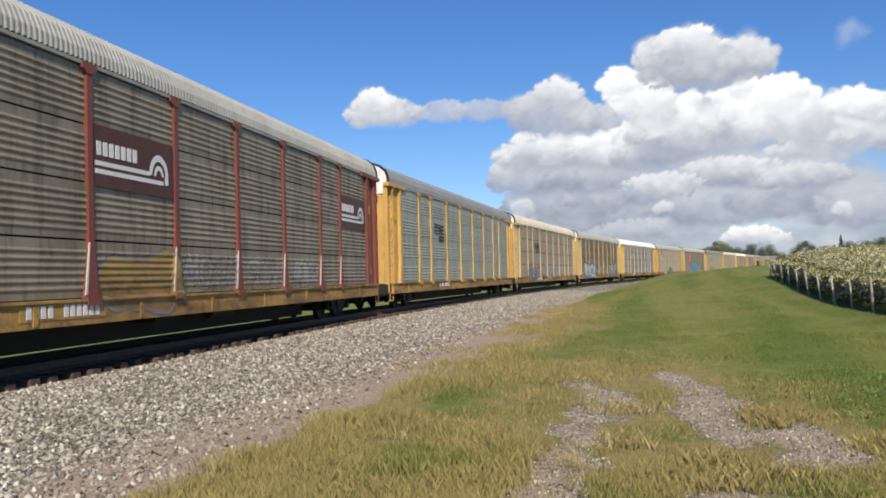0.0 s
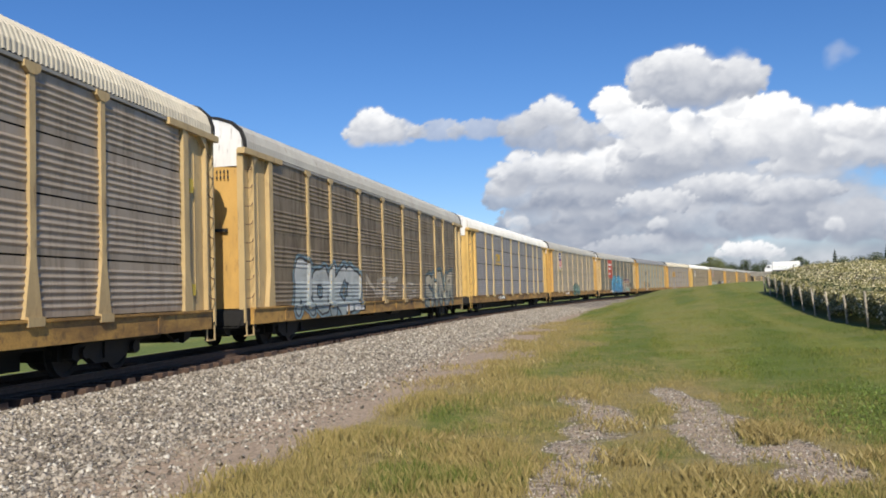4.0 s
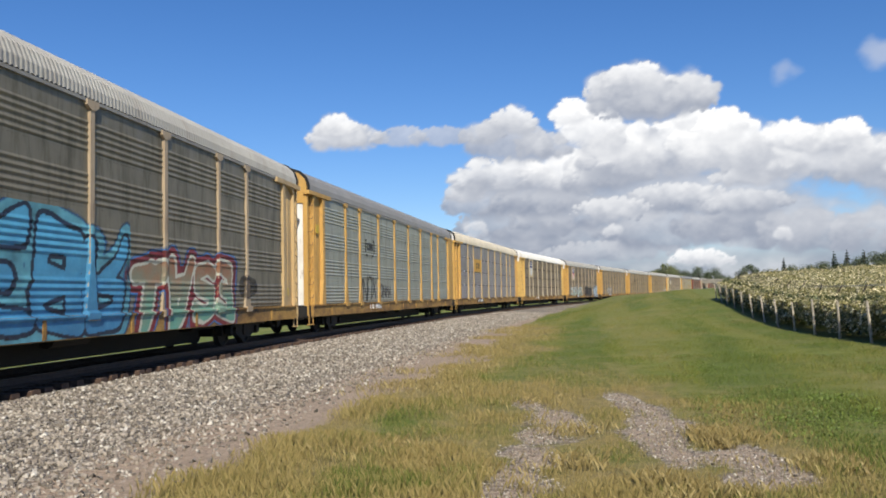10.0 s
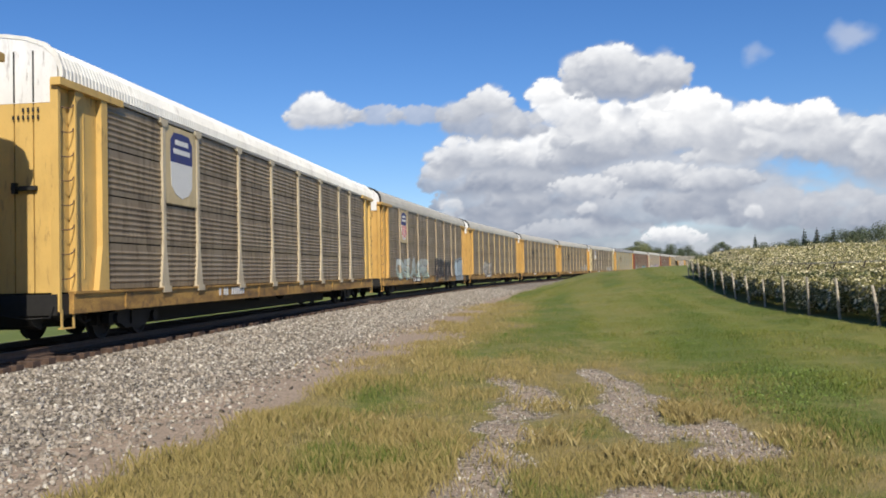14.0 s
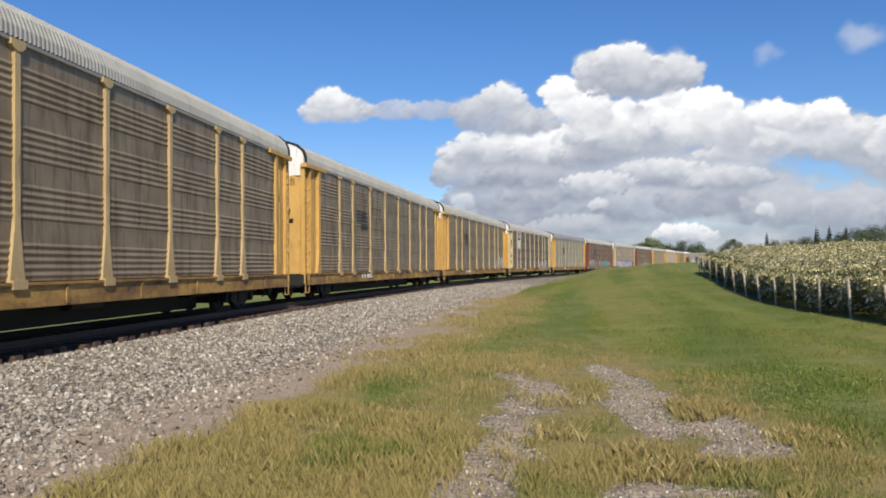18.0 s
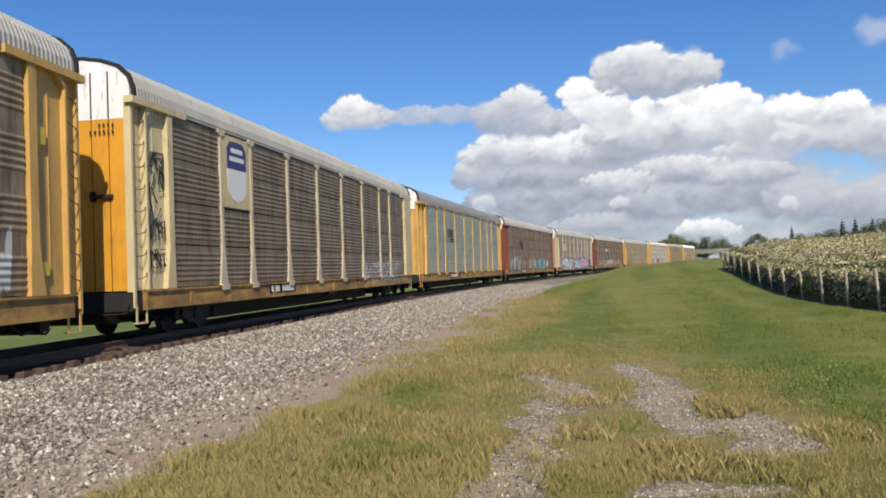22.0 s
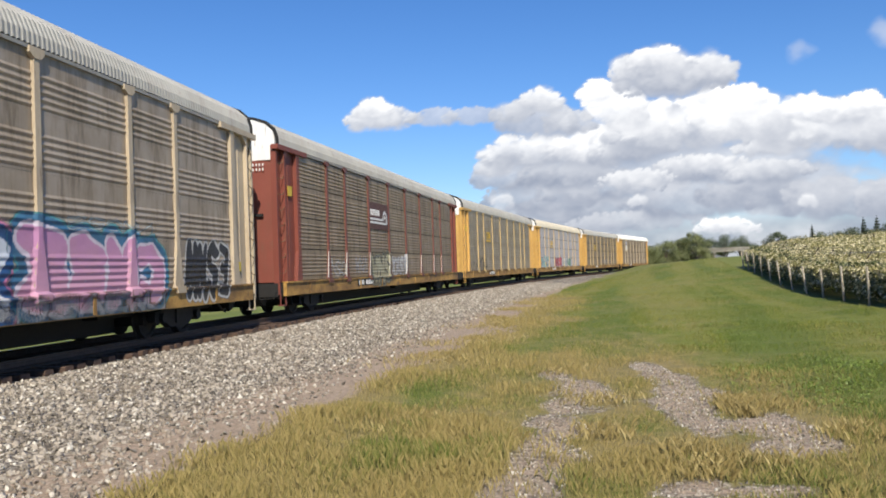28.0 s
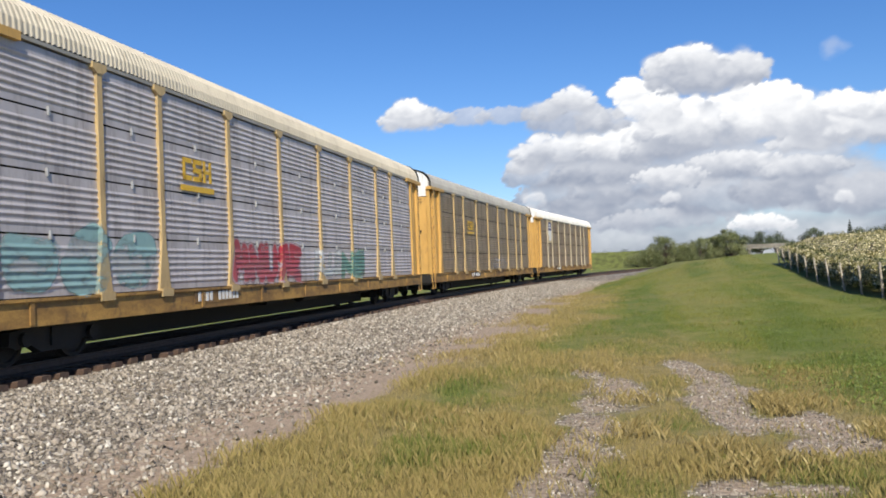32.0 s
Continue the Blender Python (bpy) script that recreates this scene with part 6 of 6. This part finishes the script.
def build_tree(kind, x, y, h, wide, seed, leaf, label, category="tree"):
    rng = np.random.RandomState(seed)
    z = float(ground_z(x, y)[0])
    tree = tagged(new(kind), label, category, "trees and bushes in the distance")
    tree.matrix_basis = pose(x, y, z - 0.15, 0, 0, rng.uniform(0, 360))
    sh = Shape()
    top = h * (0.95 if kind == "fir_tree" else 0.6)
    sh.tube([(0, 0, 0), (rng.uniform(-.1, .1) * wide, 0, top * 0.5), (rng.uniform(-.1, .1) * wide, 0, top)], [h * 0.035, h * 0.022, h * 0.008], 7)
    clumps = []
    if kind == "fir_tree":
        for i in range(16):
            q = i / 15
            zz, rr = h * (0.10 + 0.88 * q), wide * 0.5 * (1 - q) ** 0.8 + 0.08
            for j in range(7):
                a = rng.uniform(0, 2 * math.pi)
                clumps.append((math.cos(a) * rr * 0.62, math.sin(a) * rr * 0.62, zz - rr * 0.25, rr * 0.4 + 0.12))
    else:
        m = 16 if kind != "bush" else 26
        for i in range(m):
            a, q = rng.uniform(0, 2 * math.pi), rng.rand()
            lowest = 0.03 if kind == "bush" else 0.36
            zz = h * (lowest + (0.92 - lowest) * q)
            rr = wide * 0.5 * math.sqrt(max(0.05, 1 - (2 * (q - 0.4)) ** 2 * 0.75)) * rng.uniform(0.35, 0.85)
            cl = (math.cos(a) * rr, math.sin(a) * rr, zz, wide * (rng.uniform(0.13, 0.24) if kind != "bush" else rng.uniform(0.08, 0.2)))
            clumps.append(cl)
            sh.tube([(0, 0, zz * 0.45), (cl[0] * 0.5, cl[1] * 0.5, zz * 0.75), cl[:3]], [h * 0.012, h * 0.008, h * 0.003], 5)
    part("trunk", sh.mesh("trunk", BARK), tree)
    n = 3000 if math.hypot(x, y) > 500 else 8500
    p, d = crown_points(rng, clumps, n, 0.7)
    p[:, 2] = np.maximum(p[:, 2], 0.05 * h)
    nrm = d + rng.normal(0, 0.45, (n, 3)) + [0, 0, 0.3]
    nrm /= np.linalg.norm(nrm, axis=1)[:, None]
    v, f = leaf_cards(p, nrm, rng.uniform(0.010, 0.026, n) * max(h, wide) * 0.62, rng)
    part("crown", array_mesh("crown", v, f, leaf), tree)
    return tree


def polar(az, d):
    return math.sin(radians(az)) * d, math.cos(radians(az)) * d


rr = random.Random(9)
for az, d, h, w in [(10.4, 300, 4.6, 8), (11.2, 300, 6.4, 8), (11.8, 304, 10.6, 6.5), (12.25, 298, 10.2, 7.5), (12.8, 304, 8.4, 8), (13.3, 300, 7.6, 8.5), (13.8, 305, 8.2, 8.5), (14.3, 300, 8.8, 8.5), (14.8, 306, 10.2, 7.5), (15.3, 308, 11.0, 7.5), (15.75, 304, 12.0, 7), (16.2, 302, 11.4, 7), (16.65, 308, 9.6, 6.5)]:
    build_tree("bush", *polar(az, d), h, w * 1.35, rr.randrange(999), BUSH_LEAF, "bushy green shrub at the edge of the meadow", "bush")
for az, d, h, w in [(15.6, 420, 12.5, 12), (16.4, 430, 14, 12), (17.2, 425, 12.5, 13), (18.0, 420, 13, 12), (18.9, 430, 12.5, 13), (19.6, 420, 10, 12)]:
    build_tree("broadleaf_tree", *polar(az, d), h, w, rr.randrange(999), TREE_LEAF, "dark green broadleaf tree in the distance")
for az, d, h, w in [(21.0, 210, 6.4, 6), (21.8, 215, 5.2, 7), (22.6, 218, 4.8, 6), (23.6, 205, 5.4, 7), (24.5, 215, 5.8, 7), (25.3, 208, 6.2, 7), (26.3, 200, 6.0, 8), (27.2, 195, 6.4, 7), (28.2, 185, 6.8, 8), (29.2, 190, 7.6, 8), (30.4, 180, 7.8, 9), (31.8, 180, 8.5, 9), (33.4, 180, 8.5, 9)]:
    build_tree("broadleaf_tree", *polar(az, d * 2), h * 2 + 1.4, w * 1.9, rr.randrange(999), TREE_LEAF, "dark green broadleaf tree behind the vineyard")
for az, d, h, w in [(23.05, 200, 7.4, 2.6), (25.9, 196, 8.2, 3.2), (27.5, 190, 8.0, 3.0), (26.6, 200, 8.6, 3.4)]:
    build_tree("fir_tree", *polar(az, d * 2), h * 2 + 1.4, w * 2.2, rr.randrange(999), FIR_LEAF, "slender dark fir tree behind the vineyard", "fir tree")
# the far edge of the fields
for k in range(46):
    az, d = (-30 + k * 1.22 if k < 34 else 3.5 + (k - 34) * 0.75) + rr.uniform(-0.3, 0.3), rr.uniform(520, 640)
    build_tree("broadleaf_tree", *polar(az, d), rr.uniform(6.5, 10.5), rr.uniform(12, 19), rr.randrange(999), TREE_LEAF, "low dark tree on the far edge of the fields")


def build_bridge():
    x, y = polar(18.9, 330)
    bridge = tagged(new("road_bridge"), "low concrete road bridge on slender piers beyond the meadow", "bridge")
    bridge.matrix_basis = pose(x, y, -1.4, 0, 0, -14)
    stone = plain("bridge_concrete", (0.27, 0.25, 0.205), 0.9, 0.0, 0.6, 0.3)
    for name, b in (("deck", (-22, 24, -4, 4, 5.3, 6.2)), ("parapet", (-22, 24, -4.2, -3.9, 6.2, 6.75)), ("parapet", (-22, 24, 3.9, 4.2, 6.2, 6.75))):
        part(name, Shape().box(*b).mesh(name, stone), bridge)
    for px in (-14.0, -9.5, 0.5, 10.0, 17.0):
        sh = Shape()
        for py in (-3, 0, 3):
            sh.tube([(px, py, 0.0), (px, py, 5.0)], 0.45, 10)
        sh.box(px - 0.6, px + 0.6, -4, 4, 4.8, 5.32)
        part("pier", sh.mesh("pier", stone), bridge)


build_bridge()
ROAD = pose(*polar(18.9, 330), 4.8, 0, 0, -14)


def build_road_bank():
    """The grassy bank that carries the road to the bridge from both sides."""
    grass = plain("bank_grass", (0.105, 0.12, 0.03), 0.95, 0.0, 0.5, 0.4)
    asphalt = plain("road_asphalt", (0.05, 0.05, 0.05), 0.9, 0.0, 2.0, 0.2)
    bank = tagged(new("road_bank"), "grassy bank with a road leading to the bridge", "embankment", kind="structure")
    bank.matrix_basis = ROAD
    for a, b in ((-660.0, -21.9), (24.0, 150.0)):
        sh = Shape()
        sh.grid([[(q, y, z) for y, z in ((-14, -6.4), (-5, -0.05), (5, -0.05), (14, -6.4))] for q in np.linspace(a, b, 30)])
        part("bank", sh.mesh("bank", grass), bank)
        part("road", Shape().box(a, b, -3.8, 3.8, -0.05, 0.0).mesh("road", asphalt), bank)


build_road_bank()


def build_truck():
    """A box truck that crosses on the road beyond the vineyard; it drives towards -x."""
    truck = tagged(new("box_truck"), "white box truck driving along the road", "truck")
    white, dark = plain("truck_white", (0.80, 0.80, 0.78), 0.4, 0.0, 1.0, 0.06), plain("truck_black", (0.02, 0.02, 0.02), 0.6)
    glass = plain("truck_glass", (0.03, 0.04, 0.05), 0.08)
    box = part("cargo_box", Shape().box(-3.2, 5.8, -1.25, 1.25, 1.05, 3.95).mesh("cargo_box", white), truck)
    for q in np.arange(-2.6, 5.6, 1.15):
        part("box_rib", Shape().box(q - 0.03, q + 0.03, -1.28, -1.25, 1.1, 3.9).mesh("box_rib", white), box)
    cab = part("cab", Shape().slab([(-5.8, 0.6), (-3.4, 0.6), (-3.4, 2.9), (-4.9, 2.9), (-5.5, 1.8), (-5.8, 1.7)], -1.15, 1.15).mesh("cab", white), truck)
    part("side_window", Shape().slab([(-5.3, 1.85), (-4.1, 1.85), (-4.1, 2.6), (-4.9, 2.6)], -1.165, -1.15).mesh("side_window", glass), cab)
    part("chassis", Shape().box(-5.4, 5.7, -0.5, 0.5, 0.6, 1.05).mesh("chassis", dark), truck)
    for q in (-4.6, 3.4, 4.7):
        for y in (-1.1, 0.85):
            part("wheel", Shape().tube([(q, y, 0.5), (q, y + 0.28, 0.5)], 0.5, 16).mesh("wheel", dark), truck)
    return truck


truck = build_truck()


# ---- ballast, gravel and grass: uncountable pieces ----
def build_stones(name, label, x, y, size, seed, material):
    rng = np.random.RandomState(seed)
    n = len(x)
    base = np.array([(0, 0, 1), (0.94, 0, 0.33), (-0.47, 0.82, 0.33), (-0.47, -0.82, 0.33), (0.5, 0.8, -0.4), (-0.95, 0, -0.4), (0.5, -0.8, -0.4)])
    tri = np.array([(0, 1, 2), (0, 2, 3), (0, 3, 1), (1, 4, 2), (2, 5, 3), (3, 6, 1), (1, 6, 4), (2, 4, 5), (3, 5, 6)])
    p = base[None] * rng.uniform(0.6, 1.25, (n, 7, 1)) * rng.uniform(0.6, 1.3, (n, 1, 3))
    a, b = rng.uniform(0, 2 * np.pi, (2, n))
    ca, sa, cb, sb = (q[:, None] for q in (np.cos(a), np.sin(a), np.cos(b), np.sin(b)))
    q = np.stack([p[..., 0], p[..., 1] * cb - p[..., 2] * sb, p[..., 1] * sb + p[..., 2] * cb], 2)
    q = np.stack([q[..., 0] * ca - q[..., 1] * sa, q[..., 0] * sa + q[..., 1] * ca, q[..., 2]], 2)
    q *= size[:, None, None]
    q += np.stack([x, y, ground_z(x, y) + size * 0.25], 1)[:, None]
    f = (np.arange(n)[:, None, None] * 7 + tri[None]).reshape(-1, 3)
    return tagged(new(name, array_mesh(name, q.reshape(-1, 3), f, material)), label, "gravel", kind="stuff")


def stone_material():
    n = Nodes("crushed_stone")
    rnd = n.node("ShaderNodeNewGeometry").outputs["Random Per Island"]
    c = n.coord("Object")
    col = n.mix(n.between(rnd, 0.0, 0.7), (0.14, 0.12, 0.094), (0.37, 0.325, 0.265))
    col = n.mix(n.between(rnd, 0.8, 0.97), col, (0.60, 0.56, 0.48))
    col = n.mix(n.math("MULTIPLY", n.between(n.noise(c, 1.2, 5.0), 0.5, 0.75), 0.5), col, (0.20, 0.15, 0.11))
    return n.out(col, 0.9, 0.0, n.noise(c, 60.0), 0.3, 0.01)


STONE = stone_material()
rng = np.random.RandomState(77)
n = 80000
s = 3 + 75 * rng.rand(n) ** 1.6
u = rng.uniform(1.45, 6.6, n)
bx, by, _ = on_track(s, u)
keep = rng.rand(n) < ramp(6.6 - u, 0.0, 2.2) * 0.88 + 0.12
build_stones("ballast_stones", "loose grey and white crushed ballast stones beside the track", bx[keep], by[keep], rng.uniform(0.014, 0.038, keep.sum()) * (1 + 0.008 * s[keep]), 78, STONE)
n = 24000
px, py = rng.uniform(-0.2, 4.2, n), rng.uniform(5.8, 14.5, n)
ps, pu = to_track(px, py)
keep = (ground_cover(px, py, ps, pu)[0] > 0.3 + 0.7 * rng.rand(n)) & (pu > 7)
px, py = px[keep], py[keep]
build_stones("gravel_patch", "small grey gravel lying on the bare patches", px, py, rng.uniform(0.005, 0.018, len(px)), 80, STONE)


def grass_material(name):
    n = Nodes(name)
    rnd = n.node("ShaderNodeNewGeometry").outputs["Random Per Island"]
    at = n.node("ShaderNodeAttribute", {"attribute_name": "cover"})
    sep = n.node("ShaderNodeSeparateColor", i0=at.outputs["Color"])
    green = n.mix(rnd, (0.080, 0.108, 0.009), (0.165, 0.182, 0.024))
    green = n.mix(n.math("MULTIPLY", n.between(sep.outputs[1], 0.5, 0.75), 0.6), green, (0.20, 0.195, 0.045))
    green = n.mix(n.math("MULTIPLY", n.between(sep.outputs[1], 0.5, 0.28), 0.6), green, (0.065, 0.112, 0.011))
    straw = n.mix(rnd, (0.215, 0.166, 0.050), (0.335, 0.262, 0.098))
    return n.out(n.mix(n.between(n.math("ADD", sep.outputs[0], n.math("MULTIPLY", n.math("SUBTRACT", rnd, 0.5), 0.55)), 0.28, 0.98), green, straw), 0.7)


def build_grass():
    rng = np.random.RandomState(90)
    n = 820000
    d = 4.0 + 76 * rng.rand(n) ** 2.8
    az = np.radians(rng.uniform(-34, 36, n))
    x, y = np.sin(az) * d, np.cos(az) * d
    s, u = to_track(x, y)
    gravel, dry, _ = ground_cover(x, y, s, u)
    streak = mowing(x, y, s, u)
    tuft = lattice_noise(x * 1.1, y * 1.1, 91, 4)
    ok = (rng.rand(n) > gravel * np.where(u > 7.5, 0.95, 1.08)) & (u > 5.6) & (u < 17.6)
    x, y, d, u, dry, tuft, streak = x[ok], y[ok], d[ok], u[ok], dry[ok], tuft[ok], streak[ok]
    n = len(x)
    z = ground_z(x, y)
    h = rng.uniform(0.022, 0.070, n) * (1 + 1.5 * np.clip(tuft, -0.45, 1)) * (1 + 0.7 * dry * (u < 10)) * (1 + 0.004 * d)
    w = rng.uniform(0.0006, 0.0015, n) * (0.6 + 0.08 * d)
    turn = rng.uniform(0, 2 * np.pi, n)
    lean = rng.uniform(0.0, 0.55, n)
    lx, ly = np.cos(turn), np.sin(turn)
    p0 = np.stack([x - ly * w, y + lx * w, z - 0.01], 1)
    p1 = np.stack([x + ly * w, y - lx * w, z - 0.01], 1)
    p2 = np.stack([x + lx * h * lean * 0.35 + ly * w * .7, y + ly * h * lean * 0.35 - lx * w * .7, z + h * 0.6], 1)
    p3 = np.stack([x + lx * h * lean, y + ly * h * lean, z + h], 1)
    v = np.stack([p0, p1, p2, p3], 1).reshape(-1, 3)
    k = np.arange(n)[:, None] * 4
    f = np.concatenate([k + [0, 1, 2], k + [0, 2, 3]], 1).reshape(-1, 3)
    me = array_mesh("grass", v, f, grass_material("grass_blades"))
    ca = me.color_attributes.new("cover", "FLOAT_COLOR", "POINT")
    dd, mm = np.repeat(dry, 4), np.repeat(streak, 4)
    ca.data.foreach_set("color", np.stack([dd, mm, dd, np.ones_like(dd)], 1).ravel())
    tagged(new("grass", me), "short meadow grass, green with dry straw-coloured tufts", "grass", kind="stuff")


build_grass()


def build_tufts():
    """Tall dry tufts beside the ruts and along the ballast's edge."""
    rng = np.random.RandomState(95)
    spots = [(3.2, 9.75, 0.12), (3.27, 10.2, 0.12), (3.2, 9.4, 0.12), (2.1, 7.7, 0.22), (2.45, 7.2, 0.25), (2.0, 7.0, 0.2), (3.6, 9.9, 0.3), (1.9, 10.6, 0.3), (1.75, 13.6, 0.4), (3.9, 8.3, 0.3), (0.3, 8.4, 0.3), (1.5, 8.6, 0.25)]
    for k in range(26):
        s0 = 8 + 36 * rng.rand()
        x0, y0, _ = on_track(s0, 6.9 + 1.3 * rng.rand())
        spots.append((float(x0), float(y0), 0.25 + 0.4 * rng.rand()))
    x, y = (np.concatenate([rng.normal(p[i], p[2] * 0.8, 260) for p in spots]) for i in (0, 1))
    n = len(x)
    z = ground_z(x, y)
    d = np.hypot(x, y)
    h = rng.uniform(0.05, 0.15, n)
    w = rng.uniform(0.0009, 0.0018, n) * (0.6 + 0.08 * d)
    turn, lean = rng.uniform(0, 2 * np.pi, n), rng.uniform(0.2, 0.8, n)
    lx, ly = np.cos(turn), np.sin(turn)
    v = np.stack([np.stack([x - ly * w, y + lx * w, z - 0.01], 1), np.stack([x + ly * w, y - lx * w, z - 0.01], 1), np.stack([x + lx * h * lean * 0.35 + ly * w * .7, y + ly * h * lean * 0.35 - lx * w * .7, z + h * 0.6], 1), np.stack([x + lx * h * lean, y + ly * h * lean, z + h], 1)], 1).reshape(-1, 3)
    k = np.arange(n)[:, None] * 4
    m = leaf_material("dry_tuft_blades", (0.19, 0.145, 0.05), (0.33, 0.255, 0.10), (0.44, 0.36, 0.16))
    tagged(new("dry_tufts", array_mesh("dry_tufts", v, np.concatenate([k + [0, 1, 2], k + [0, 2, 3]], 1).reshape(-1, 3), m)), "tall dry brown grass tufts beside the gravel ruts", "grass", kind="stuff")


def build_weeds():
    """Low broad-leaved weeds in the mown grass."""
    rng = np.random.RandomState(96)
    x0, y0 = np.concatenate([rng.uniform(3.9, 6.2, 60), rng.uniform(4.5, 9.0, 50)]), np.concatenate([rng.uniform(9.6, 13.2, 60), rng.uniform(12, 22.0, 50)])
    keep = lattice_noise(x0 * 0.6, y0 * 0.6, 97, 3) > -0.12
    x0, y0 = x0[keep], y0[keep]
    x, y = (np.repeat(a, 70) + rng.normal(0, 0.16, len(a) * 70) for a in (x0, y0))
    n = len(x)
    nrm = rng.normal(0, 0.45, (n, 3)) + [0, 0, 0.9]
    nrm /= np.linalg.norm(nrm, axis=1)[:, None]
    v, f = leaf_cards(np.stack([x, y, ground_z(x, y) + rng.uniform(0.01, 0.09, n)], 1), nrm, rng.uniform(0.008, 0.019, n), rng)
    m = leaf_material("weed_leaves", (0.10, 0.155, 0.016), (0.15, 0.21, 0.03), (0.20, 0.26, 0.045))
    tagged(new("weeds", array_mesh("weeds", v, f, m)), "dark green broad-leaved weeds in the mown grass", "weeds", kind="stuff")


build_tufts()
build_weeds()



# ---- what moves ----
def motions():
    times = [k * 1.0 for k in range(33)]
    for n, car in enumerate(TRAIN):
        walk(car, [(t, car_pose(n, t)) for t in times])
    walk(truck, [(t, ROAD @ pose(88.0 - 20.4 * t, -1.8, 0.0)) for t in (0.0, 8.0, 16.0, 24.0, 32.0)])
    walk(clouds, [(0.0, pose(0, 0, 0)), (16.0, pose(8.5, 39.5, 0)), (32.0, pose(17, 79, 0))])


motions()
